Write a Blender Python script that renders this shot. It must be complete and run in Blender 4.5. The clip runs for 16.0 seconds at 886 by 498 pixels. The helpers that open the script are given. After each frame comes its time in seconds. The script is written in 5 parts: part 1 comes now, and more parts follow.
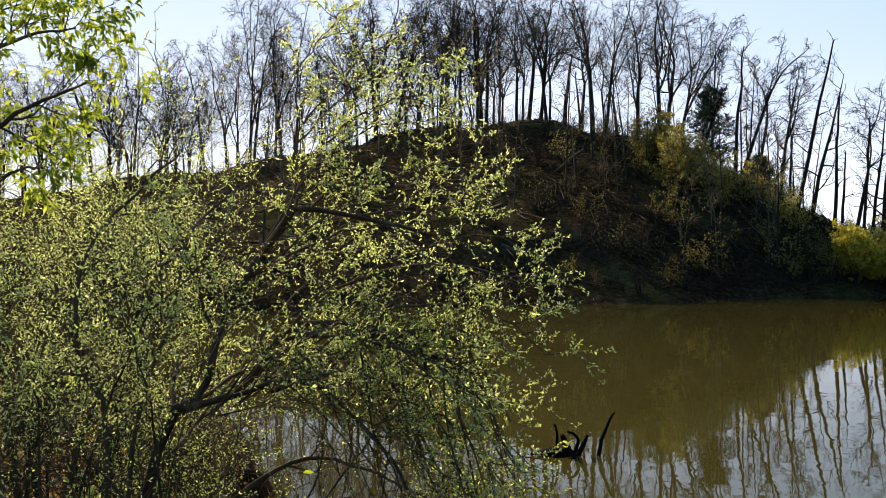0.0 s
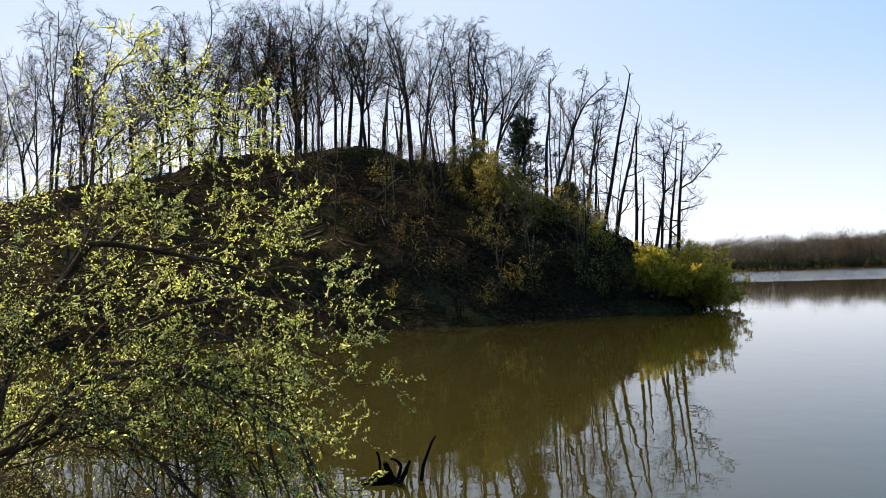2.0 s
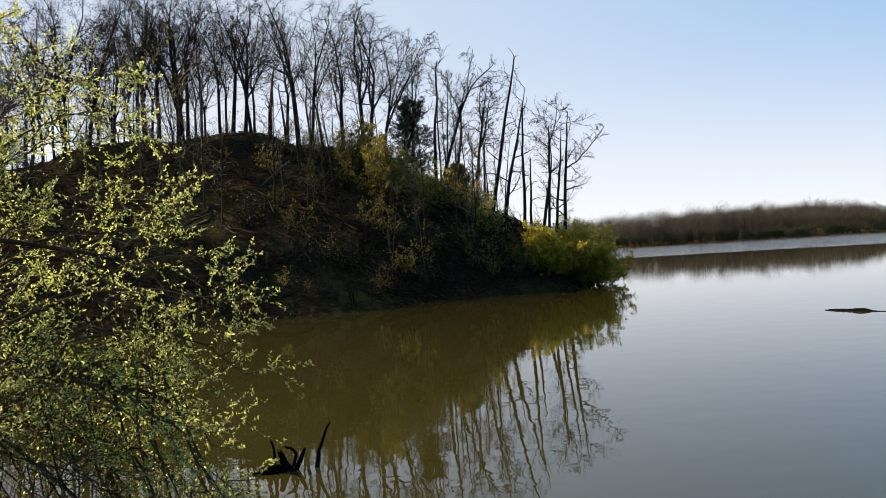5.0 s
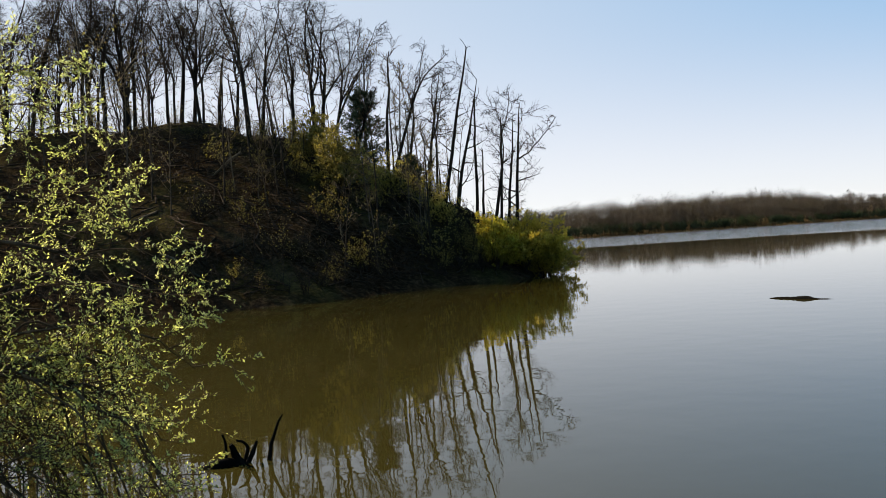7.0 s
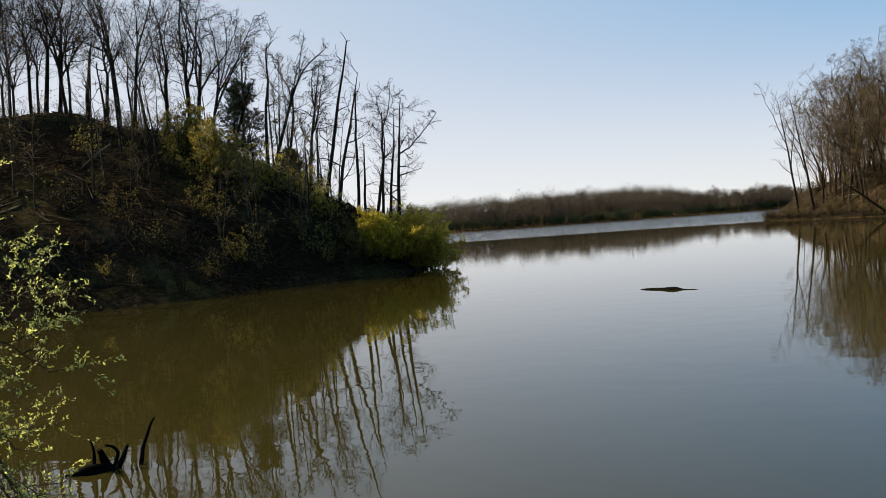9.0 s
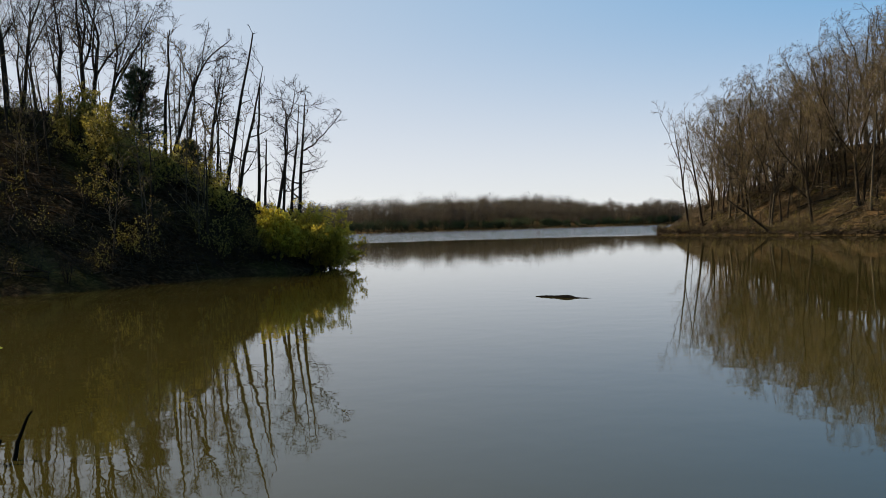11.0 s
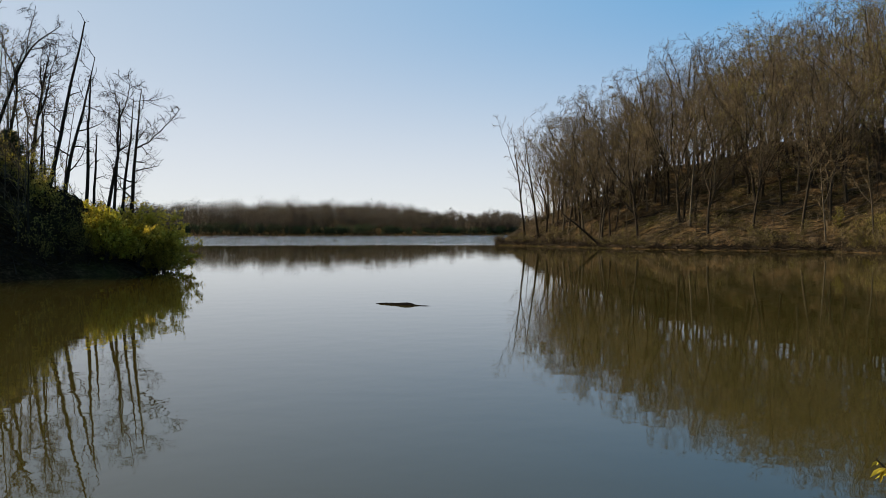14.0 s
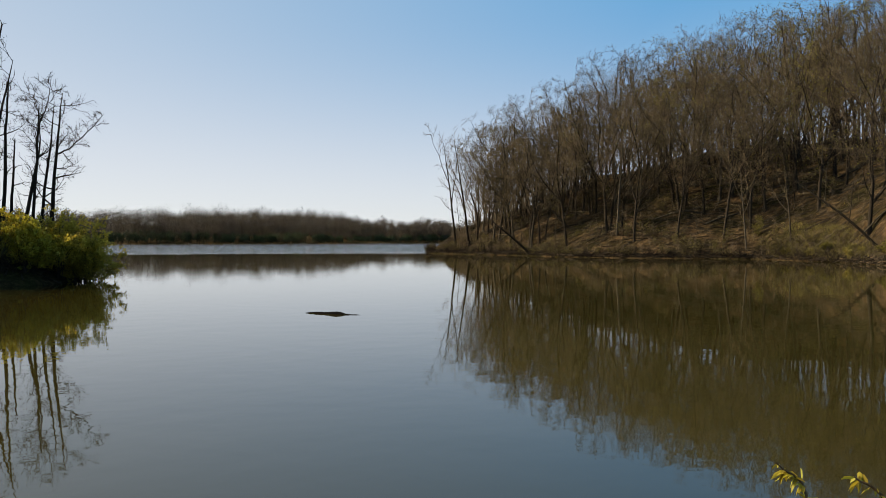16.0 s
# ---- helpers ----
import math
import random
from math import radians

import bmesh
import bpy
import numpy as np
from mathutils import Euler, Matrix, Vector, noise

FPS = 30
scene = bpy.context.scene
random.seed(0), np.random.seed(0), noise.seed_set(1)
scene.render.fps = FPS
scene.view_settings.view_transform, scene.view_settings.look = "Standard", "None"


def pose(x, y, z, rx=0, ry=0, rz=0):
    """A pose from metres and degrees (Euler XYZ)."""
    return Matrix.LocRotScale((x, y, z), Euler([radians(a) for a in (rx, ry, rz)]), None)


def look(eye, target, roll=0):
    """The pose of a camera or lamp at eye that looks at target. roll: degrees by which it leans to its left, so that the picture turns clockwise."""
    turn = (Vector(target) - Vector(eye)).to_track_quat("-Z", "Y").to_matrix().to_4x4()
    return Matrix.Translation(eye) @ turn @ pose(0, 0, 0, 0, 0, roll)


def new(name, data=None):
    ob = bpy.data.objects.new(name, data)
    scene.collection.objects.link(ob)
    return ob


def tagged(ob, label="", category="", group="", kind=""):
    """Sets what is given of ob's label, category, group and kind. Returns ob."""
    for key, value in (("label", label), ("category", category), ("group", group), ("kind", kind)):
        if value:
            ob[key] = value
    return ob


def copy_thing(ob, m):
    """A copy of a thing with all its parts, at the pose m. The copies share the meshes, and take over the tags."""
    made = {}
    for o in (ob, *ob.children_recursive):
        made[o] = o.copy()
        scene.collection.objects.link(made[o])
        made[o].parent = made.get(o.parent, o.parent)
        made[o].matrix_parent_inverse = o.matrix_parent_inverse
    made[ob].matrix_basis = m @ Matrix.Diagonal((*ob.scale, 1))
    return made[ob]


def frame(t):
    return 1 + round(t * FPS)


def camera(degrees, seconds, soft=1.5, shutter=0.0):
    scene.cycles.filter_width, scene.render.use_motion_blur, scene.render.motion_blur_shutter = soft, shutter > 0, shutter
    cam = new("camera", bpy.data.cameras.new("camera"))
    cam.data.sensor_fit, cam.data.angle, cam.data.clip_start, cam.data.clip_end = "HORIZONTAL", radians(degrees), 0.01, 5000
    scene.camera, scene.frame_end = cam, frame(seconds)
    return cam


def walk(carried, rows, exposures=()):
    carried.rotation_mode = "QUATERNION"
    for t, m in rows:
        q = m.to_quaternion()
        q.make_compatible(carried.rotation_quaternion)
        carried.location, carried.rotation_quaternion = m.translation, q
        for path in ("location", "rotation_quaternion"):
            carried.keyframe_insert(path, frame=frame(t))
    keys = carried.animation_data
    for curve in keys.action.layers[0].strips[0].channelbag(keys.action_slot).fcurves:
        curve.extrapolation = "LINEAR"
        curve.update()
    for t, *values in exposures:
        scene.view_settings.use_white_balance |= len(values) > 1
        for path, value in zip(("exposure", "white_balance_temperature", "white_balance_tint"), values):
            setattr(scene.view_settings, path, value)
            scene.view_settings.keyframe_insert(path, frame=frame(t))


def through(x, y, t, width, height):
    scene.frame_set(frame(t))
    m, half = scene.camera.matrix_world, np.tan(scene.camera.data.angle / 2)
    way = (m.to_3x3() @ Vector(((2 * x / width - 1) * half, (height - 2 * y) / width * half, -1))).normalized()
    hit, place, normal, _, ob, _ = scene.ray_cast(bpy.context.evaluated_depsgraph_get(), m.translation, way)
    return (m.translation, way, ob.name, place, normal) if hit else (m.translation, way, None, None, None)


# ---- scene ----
cam = camera(53.73, 16.0, soft=0.65)
# seconds, x, y, z, yaw, pitch, roll of a handheld camera on the bank, panning right
PATH = [
    (0.0, -0.096, 0.057, 2.387, 2.23, 0.32, 0.22),
    (0.5, -0.074, 0.054, 2.387, -0.40, 0.37, 0.47),
    (1.0, -0.063, 0.054, 2.388, -3.46, 0.62, 0.71),
    (1.5, -0.055, 0.050, 2.402, -6.25, 1.59, 1.29),
    (2.0, -0.041, 0.044, 2.404, -9.32, 1.86, 1.78),
    (2.5, -0.031, 0.049, 2.399, -11.65, 1.47, 2.35),
    (3.0, -0.027, 0.056, 2.397, -12.67, 1.06, 2.90),
    (3.5, -0.021, 0.048, 2.398, -13.57, 0.75, 3.39),
    (4.0, -0.016, 0.038, 2.398, -14.62, 0.56, 3.54),
    (6.5, -0.014, 0.027, 2.397, -18.48, 0.18, 3.78),
    (7.0, -0.009, 0.019, 2.398, -19.44, -0.33, 3.87),
    (7.5, -0.002, 0.013, 2.400, -21.18, -0.62, 3.96),
    (8.0, 0.010, 0.006, 2.401, -23.03, -0.78, 4.05),
    (8.5, 0.020, 0.004, 2.402, -24.91, -1.03, 4.12),
    (9.0, 0.034, 0.001, 2.403, -27.14, -1.23, 4.15),
    (11.5, 0.035, -0.039, 2.390, -35.15, -1.35, 0.85),
    (12.0, 0.043, -0.043, 2.391, -36.99, -1.28, 0.24),
    (12.5, 0.055, -0.051, 2.394, -39.21, -1.21, 0.00),
    (13.0, 0.051, -0.039, 2.398, -41.35, -1.11, -0.15),
    (13.5, 0.033, -0.024, 2.400, -42.88, -1.08, -0.04),
    (14.0, 0.034, -0.036, 2.402, -43.92, -1.13, 0.08),
    (14.5, 0.034, -0.049, 2.406, -44.74, -1.15, 0.34),
    (15.0, 0.042, -0.060, 2.407, -45.69, -1.01, 0.34),
    (15.5, 0.037, -0.073, 2.413, -46.94, -0.82, 0.29),
    (16.0, 0.036, -0.087, 2.417, -48.41, -0.60, 0.11),
]
walk(cam, [(t, pose(x, y, z, 90 + pitch, roll, yaw)) for t, x, y, z, yaw, pitch, roll in PATH],
     exposures=[(0.0, 1.4, 7350, 16), (2.0, 1.31, 7450, 16), (3.5, 1.18, 7550, 16), (7.0, 1.08, 7850, 15), (9.0, 0.95, 7900, 15), (12.5, 0.87, 7750, 13), (16.0, 0.85, 7700, 13)])

# ---- sky and sun ----
SUN_AZ, SUN_EL = -34.0, 36.0
world = bpy.data.worlds.new("sky")
scene.world = world
world.use_nodes = True
wn = world.node_tree
sky = wn.nodes.new("ShaderNodeTexSky")
sky.sky_type, sky.sun_disc = "NISHITA", False
sky.sun_elevation, sky.sun_rotation = radians(SUN_EL), radians(SUN_AZ)
sky.altitude, sky.air_density, sky.dust_density, sky.ozone_density = 1500.0, 0.75, 0.04, 0.9
wn.nodes["Background"].inputs["Strength"].default_value = 0.098
# spring haze: pale towards the sun and the horizon, clear blue away from them
sun_el, sun_az = radians(SUN_EL), radians(SUN_AZ)
way = wn.nodes.new("ShaderNodeTexCoord")
split = wn.nodes.new("ShaderNodeSeparateXYZ")
wn.links.new(way.outputs["Generated"], split.inputs[0])
turn = wn.nodes.new("ShaderNodeVectorMath")
turn.operation = "DOT_PRODUCT"
turn.inputs[1].default_value = (math.sin(sun_az) * math.cos(sun_el), math.cos(sun_az) * math.cos(sun_el), math.sin(sun_el))
wn.links.new(way.outputs["Generated"], turn.inputs[0])


def sky_range(value, a, b, c, d, kind="SMOOTHSTEP"):
    n = wn.nodes.new("ShaderNodeMapRange")
    n.interpolation_type = kind
    for k, v in (("From Min", a), ("From Max", b), ("To Min", c), ("To Max", d)):
        n.inputs[k].default_value = v
    wn.links.new(value, n.inputs["Value"])
    return n.outputs["Result"]


def sky_math(kind, a, b):
    n = wn.nodes.new("ShaderNodeMath")
    n.operation = kind
    for k, v in enumerate((a, b)):
        if isinstance(v, float):
            n.inputs[k].default_value = v
        else:
            wn.links.new(v, n.inputs[k])
    return n.outputs[0]


def sky_mix(fac, a, b):
    n = wn.nodes.new("ShaderNodeMix")
    n.data_type = "RGBA"
    for k, v in ((0, fac), (6, a), (7, b)):
        if isinstance(v, (float, tuple)):
            n.inputs[k].default_value = v
        else:
            wn.links.new(v, n.inputs[k])
    return n.outputs[2]


towards = sky_range(turn.outputs["Value"], 0.06, 0.74, 1.0, 0.0, "LINEAR")
low = sky_range(split.outputs["Z"], 0.0, 0.3, 0.1, 1.0)
high = sky_range(split.outputs["Z"], 0.35, 0.95, 0.0, 0.6)
clear = sky_math("MAXIMUM", sky_math("MULTIPLY", towards, low), high)
pale = sky_mix(sky_range(split.outputs["Z"], 0.05, 0.32, 0.0, 1.0), (3.9, 4.35, 5.05, 1.0), (2.75, 3.6, 4.7, 1.0))
veil = sky_mix(clear, pale, (0.5, 2.25, 4.65, 1.0))
wn.links.new(sky_mix(0.86, sky.outputs["Color"], veil), wn.nodes["Background"].inputs["Color"])
sun_data = bpy.data.lights.new("sun", "SUN")
sun_data.energy, sun_data.angle, sun_data.color = 5.0, radians(0.53), (1.0, 0.93, 0.8)
sun = new("sun", sun_data)
SUN_WAY = Vector((math.sin(radians(SUN_AZ)) * math.cos(radians(SUN_EL)),
                  math.cos(radians(SUN_AZ)) * math.cos(radians(SUN_EL)), math.sin(radians(SUN_EL))))
sun.matrix_world = look(SUN_WAY * 50, (0, 0, 0))


# ---- materials ----
def material(name):
    m = bpy.data.materials.new(name)
    m.use_nodes = True
    nt = m.node_tree
    return m, nt, nt.nodes["Principled BSDF"]


def noise_ramp(nt, scale, stops, detail=6.0, rough=0.6, coord="Object", stretch=(1, 1, 1)):
    """A colour from noise: stops are (position, colour)."""
    tc = nt.nodes.new("ShaderNodeTexCoord")
    mp = nt.nodes.new("ShaderNodeMapping")
    mp.inputs["Scale"].default_value = stretch
    nz = nt.nodes.new("ShaderNodeTexNoise")
    nz.inputs["Scale"].default_value, nz.inputs["Detail"].default_value = scale, detail
    nz.inputs["Roughness"].default_value = rough
    rp = nt.nodes.new("ShaderNodeValToRGB")
    nt.links.new(tc.outputs[coord], mp.inputs["Vector"])
    nt.links.new(mp.outputs["Vector"], nz.inputs["Vector"])
    nt.links.new(nz.outputs["Fac"], rp.inputs["Fac"])
    els = rp.color_ramp.elements
    while len(els) < len(stops):
        els.new(0.5)
    for e, (p, c) in zip(els, stops):
        e.position, e.color = p, (*c, 1)
    return rp.outputs["Color"], nz.outputs["Fac"]


def mix(nt, a, b, fac, blend="MIX"):
    n = nt.nodes.new("ShaderNodeMix")
    n.data_type, n.blend_type = "RGBA", blend
    for sock, v in ((n.inputs[6], a), (n.inputs[7], b), (n.inputs[0], fac)):
        if isinstance(v, (int, float)):
            sock.default_value = v
        elif isinstance(v, tuple):
            sock.default_value = (*v, 1)
        else:
            nt.links.new(v, sock)
    return n.outputs[2]


def bump(nt, bsdf, height, strength, distance):
    n = nt.nodes.new("ShaderNodeBump")
    n.inputs["Strength"].default_value, n.inputs["Distance"].default_value = strength, distance
    nt.links.new(height, n.inputs["Height"])
    nt.links.new(n.outputs["Normal"], bsdf.inputs["Normal"])


def vary(nt, colour, lo, hi):
    """Each object's own brightness."""
    oi = nt.nodes.new("ShaderNodeObjectInfo")
    mr = nt.nodes.new("ShaderNodeMapRange")
    mr.inputs["To Min"].default_value, mr.inputs["To Max"].default_value = lo, hi
    nt.links.new(oi.outputs["Random"], mr.inputs["Value"])
    cb = nt.nodes.new("ShaderNodeCombineColor")
    for k in range(3):
        nt.links.new(mr.outputs["Result"], cb.inputs[k])
    return mix(nt, colour, cb.outputs["Color"], 1.0, "MULTIPLY")


def bark_material(name, dark, mid, pale, lo=0.7, hi=1.25, sheen=0.04):
    m, nt, b = material(name)
    c1, f1 = noise_ramp(nt, 9.0, [(0.3, dark), (0.55, mid), (0.8, pale)], stretch=(1, 1, 0.18))
    c2, f2 = noise_ramp(nt, 0.9, [(0.35, (0.75, 0.78, 0.7)), (0.7, (1.15, 1.1, 1.0))], detail=3)
    nt.links.new(vary(nt, mix(nt, c1, c2, 1.0, "MULTIPLY"), lo, hi), b.inputs["Base Color"])
    b.inputs["Roughness"].default_value = 0.9
    b.inputs["Specular IOR Level"].default_value = sheen
    bump(nt, b, f1, 0.7, 0.03)
    return m


def leaf_material(name, stops, through, scale=3.0, lo=0.8, hi=1.2, gloss=0.05, glow=(1.35, 1.35, 0.8)):
    """Thin leaves: part of the light comes through."""
    m, nt, b = material(name)
    geo = nt.nodes.new("ShaderNodeNewGeometry")
    rp = nt.nodes.new("ShaderNodeValToRGB")
    els = rp.color_ramp.elements
    while len(els) < len(stops):
        els.new(0.5)
    for e, (p, c) in zip(els, stops):
        e.position, e.color = p, (*c, 1)
    nt.links.new(geo.outputs["Random Per Island"], rp.inputs["Fac"])
    patch, _ = noise_ramp(nt, scale, [(0.3, (0.72, 0.75, 0.6)), (0.7, (1.2, 1.15, 1.1))], detail=2)
    col = vary(nt, mix(nt, rp.outputs["Color"], patch, 1.0, "MULTIPLY"), lo, hi)
    nt.links.new(col, b.inputs["Base Color"])
    b.inputs["Roughness"].default_value = 0.42
    b.inputs["Specular IOR Level"].default_value = gloss
    tl = nt.nodes.new("ShaderNodeBsdfTranslucent")
    warm = mix(nt, col, glow, 1.0, "MULTIPLY")
    nt.links.new(warm, tl.inputs["Color"])
    ms = nt.nodes.new("ShaderNodeMixShader")
    ms.inputs["Fac"].default_value = through
    out = nt.nodes["Material Output"]
    nt.links.new(b.outputs["BSDF"], ms.inputs[1])
    nt.links.new(tl.outputs["BSDF"], ms.inputs[2])
    nt.links.new(ms.outputs["Shader"], out.inputs["Surface"])
    return m


BARK = bark_material("bark", (0.014, 0.0108, 0.0084), (0.035, 0.027, 0.02), (0.082, 0.065, 0.049))
BARK_PALE = bark_material("bark_pale", (0.032, 0.026, 0.019), (0.072, 0.059, 0.045), (0.14, 0.12, 0.093))
# near-black: the dark hill's backlit shade is put into bark and twig colour
TWIG_SHADED = bark_material("twig", (0.012, 0.009, 0.007), (0.024, 0.018, 0.014), (0.05, 0.038, 0.028))
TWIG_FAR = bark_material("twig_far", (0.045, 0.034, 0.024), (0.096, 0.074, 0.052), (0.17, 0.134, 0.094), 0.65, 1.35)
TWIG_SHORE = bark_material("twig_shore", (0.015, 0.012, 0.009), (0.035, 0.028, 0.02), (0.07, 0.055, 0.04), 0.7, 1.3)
# paler copy for the sunlit shore, sunlight put into the twig colour
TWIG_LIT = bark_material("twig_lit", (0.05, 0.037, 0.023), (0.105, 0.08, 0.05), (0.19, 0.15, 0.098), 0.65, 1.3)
BARK_BUSH = bark_material("bark_bush", (0.028, 0.018, 0.011), (0.078, 0.049, 0.031), (0.2, 0.138, 0.094))
DEADWOOD = bark_material("deadwood", (0.0017, 0.0016, 0.0015), (0.0036, 0.0034, 0.0032), (0.0095, 0.0088, 0.008), sheen=0.02)
LEAF = leaf_material("leaf_new", [(0.0, (0.19, 0.222, 0.075)), (0.5, (0.395, 0.43, 0.165)), (1.0, (0.66, 0.68, 0.35))], 0.6, gloss=0.6, glow=(1.22, 1.25, 0.88))
LEAF_TREE = leaf_material("leaf_maple", [(0.0, (0.12, 0.17, 0.03)), (0.5, (0.2, 0.25, 0.04)), (1.0, (0.3, 0.32, 0.06))], 0.6)
LEAF_BRIGHT = leaf_material("leaf_bright", [(0.0, (0.2, 0.26, 0.03)), (1.0, (0.32, 0.36, 0.05))], 0.5)
LEAF_GOLD = leaf_material("leaf_gold", [(0.0, (0.26, 0.17, 0.03)), (0.5, (0.4, 0.33, 0.05)), (1.0, (0.48, 0.44, 0.1))], 0.5)
LEAF_SHRUB = leaf_material("leaf_shrub", [(0.0, (0.09, 0.075, 0.03)), (0.5, (0.15, 0.126, 0.045)), (1.0, (0.24, 0.2, 0.075))], 0.45, 0.4, 0.6, 1.4)
LEAF_POINT = leaf_material("leaf_point", [(0.0, (0.24, 0.18, 0.035)), (0.5, (0.36, 0.27, 0.06)), (1.0, (0.5, 0.385, 0.1))], 0.6, 0.4)
LEAF_HAZE = leaf_material("leaf_haze", [(0.0, (0.15, 0.125, 0.043)), (0.5, (0.225, 0.19, 0.06)), (1.0, (0.34, 0.28, 0.095))], 0.5, 0.4, 0.7, 1.3)
LEAF_BUD = leaf_material("leaf_bud", [(0.0, (0.07, 0.05, 0.026)), (0.5, (0.1, 0.082, 0.036)), (1.0, (0.15, 0.132, 0.055))], 0.35, 0.12, 0.6, 1.3)
LEAF_OLIVE = leaf_material("leaf_olive", [(0.0, (0.09, 0.075, 0.024)), (0.5, (0.13, 0.115, 0.033)), (1.0, (0.18, 0.165, 0.05))], 0.4, 0.12, 0.7, 1.3)
LEAF_FAR = leaf_material("leaf_far", [(0.0, (0.044, 0.037, 0.034)), (0.6, (0.066, 0.055, 0.047)), (1.0, (0.1, 0.087, 0.064))], 0.5, 0.07, glow=(1.0, 1.0, 1.0))
LEAF_RIDGE = leaf_material("leaf_ridge", [(0.0, (0.05, 0.04, 0.026)), (0.6, (0.075, 0.065, 0.034)), (1.0, (0.11, 0.1, 0.048))], 0.2, 0.04, glow=(1.0, 1.0, 1.0))
LEAF_DRY = leaf_material("leaf_dry", [(0.0, (0.12, 0.06, 0.03)), (0.6, (0.22, 0.12, 0.06)), (1.0, (0.32, 0.22, 0.12))], 0.25)
LEAF_GRASS = leaf_material("leaf_grass", [(0.0, (0.05, 0.042, 0.016)), (0.5, (0.08, 0.068, 0.022)), (1.0, (0.125, 0.105, 0.038))], 0.3, 1.2)
ROCK = bark_material("rock", (0.06, 0.04, 0.026), (0.12, 0.083, 0.055), (0.2, 0.148, 0.103))
NEEDLE = leaf_material("needle", [(0.0, (0.02, 0.032, 0.02)), (1.0, (0.045, 0.06, 0.03))], 0.1)


def ground_material():
    m, nt, b = material("leaf_litter")
    # dark litter tone that also holds the backlit hill's shade
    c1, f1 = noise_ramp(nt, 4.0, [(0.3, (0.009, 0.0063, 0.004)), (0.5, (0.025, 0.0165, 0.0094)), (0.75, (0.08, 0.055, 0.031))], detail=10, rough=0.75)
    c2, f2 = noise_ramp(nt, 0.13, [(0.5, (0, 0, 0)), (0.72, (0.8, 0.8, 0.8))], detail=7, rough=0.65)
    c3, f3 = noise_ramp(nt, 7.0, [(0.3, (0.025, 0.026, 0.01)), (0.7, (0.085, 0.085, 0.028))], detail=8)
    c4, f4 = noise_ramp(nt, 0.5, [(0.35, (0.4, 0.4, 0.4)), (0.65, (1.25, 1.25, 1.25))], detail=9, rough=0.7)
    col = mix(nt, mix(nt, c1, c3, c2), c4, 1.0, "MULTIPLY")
    # paler litter under the hill across the lake: its sunlight is put into the colour
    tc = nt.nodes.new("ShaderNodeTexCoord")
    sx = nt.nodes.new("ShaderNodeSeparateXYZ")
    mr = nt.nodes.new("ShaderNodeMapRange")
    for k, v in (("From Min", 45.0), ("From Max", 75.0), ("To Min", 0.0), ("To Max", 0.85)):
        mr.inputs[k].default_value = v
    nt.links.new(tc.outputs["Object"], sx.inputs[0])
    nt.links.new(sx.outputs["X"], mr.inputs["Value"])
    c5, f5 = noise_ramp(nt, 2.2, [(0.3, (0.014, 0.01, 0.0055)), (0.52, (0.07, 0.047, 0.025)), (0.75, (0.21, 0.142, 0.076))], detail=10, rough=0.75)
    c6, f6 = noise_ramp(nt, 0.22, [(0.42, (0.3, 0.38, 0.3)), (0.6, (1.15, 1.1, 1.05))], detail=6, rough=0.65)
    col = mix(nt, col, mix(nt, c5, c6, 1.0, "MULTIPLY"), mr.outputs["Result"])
    nt.links.new(col, b.inputs["Base Color"])
    b.inputs["Roughness"].default_value = 0.95
    b.inputs["Specular IOR Level"].default_value = 0.0
    bump(nt, b, f1, 1.0, 0.25)
    return m


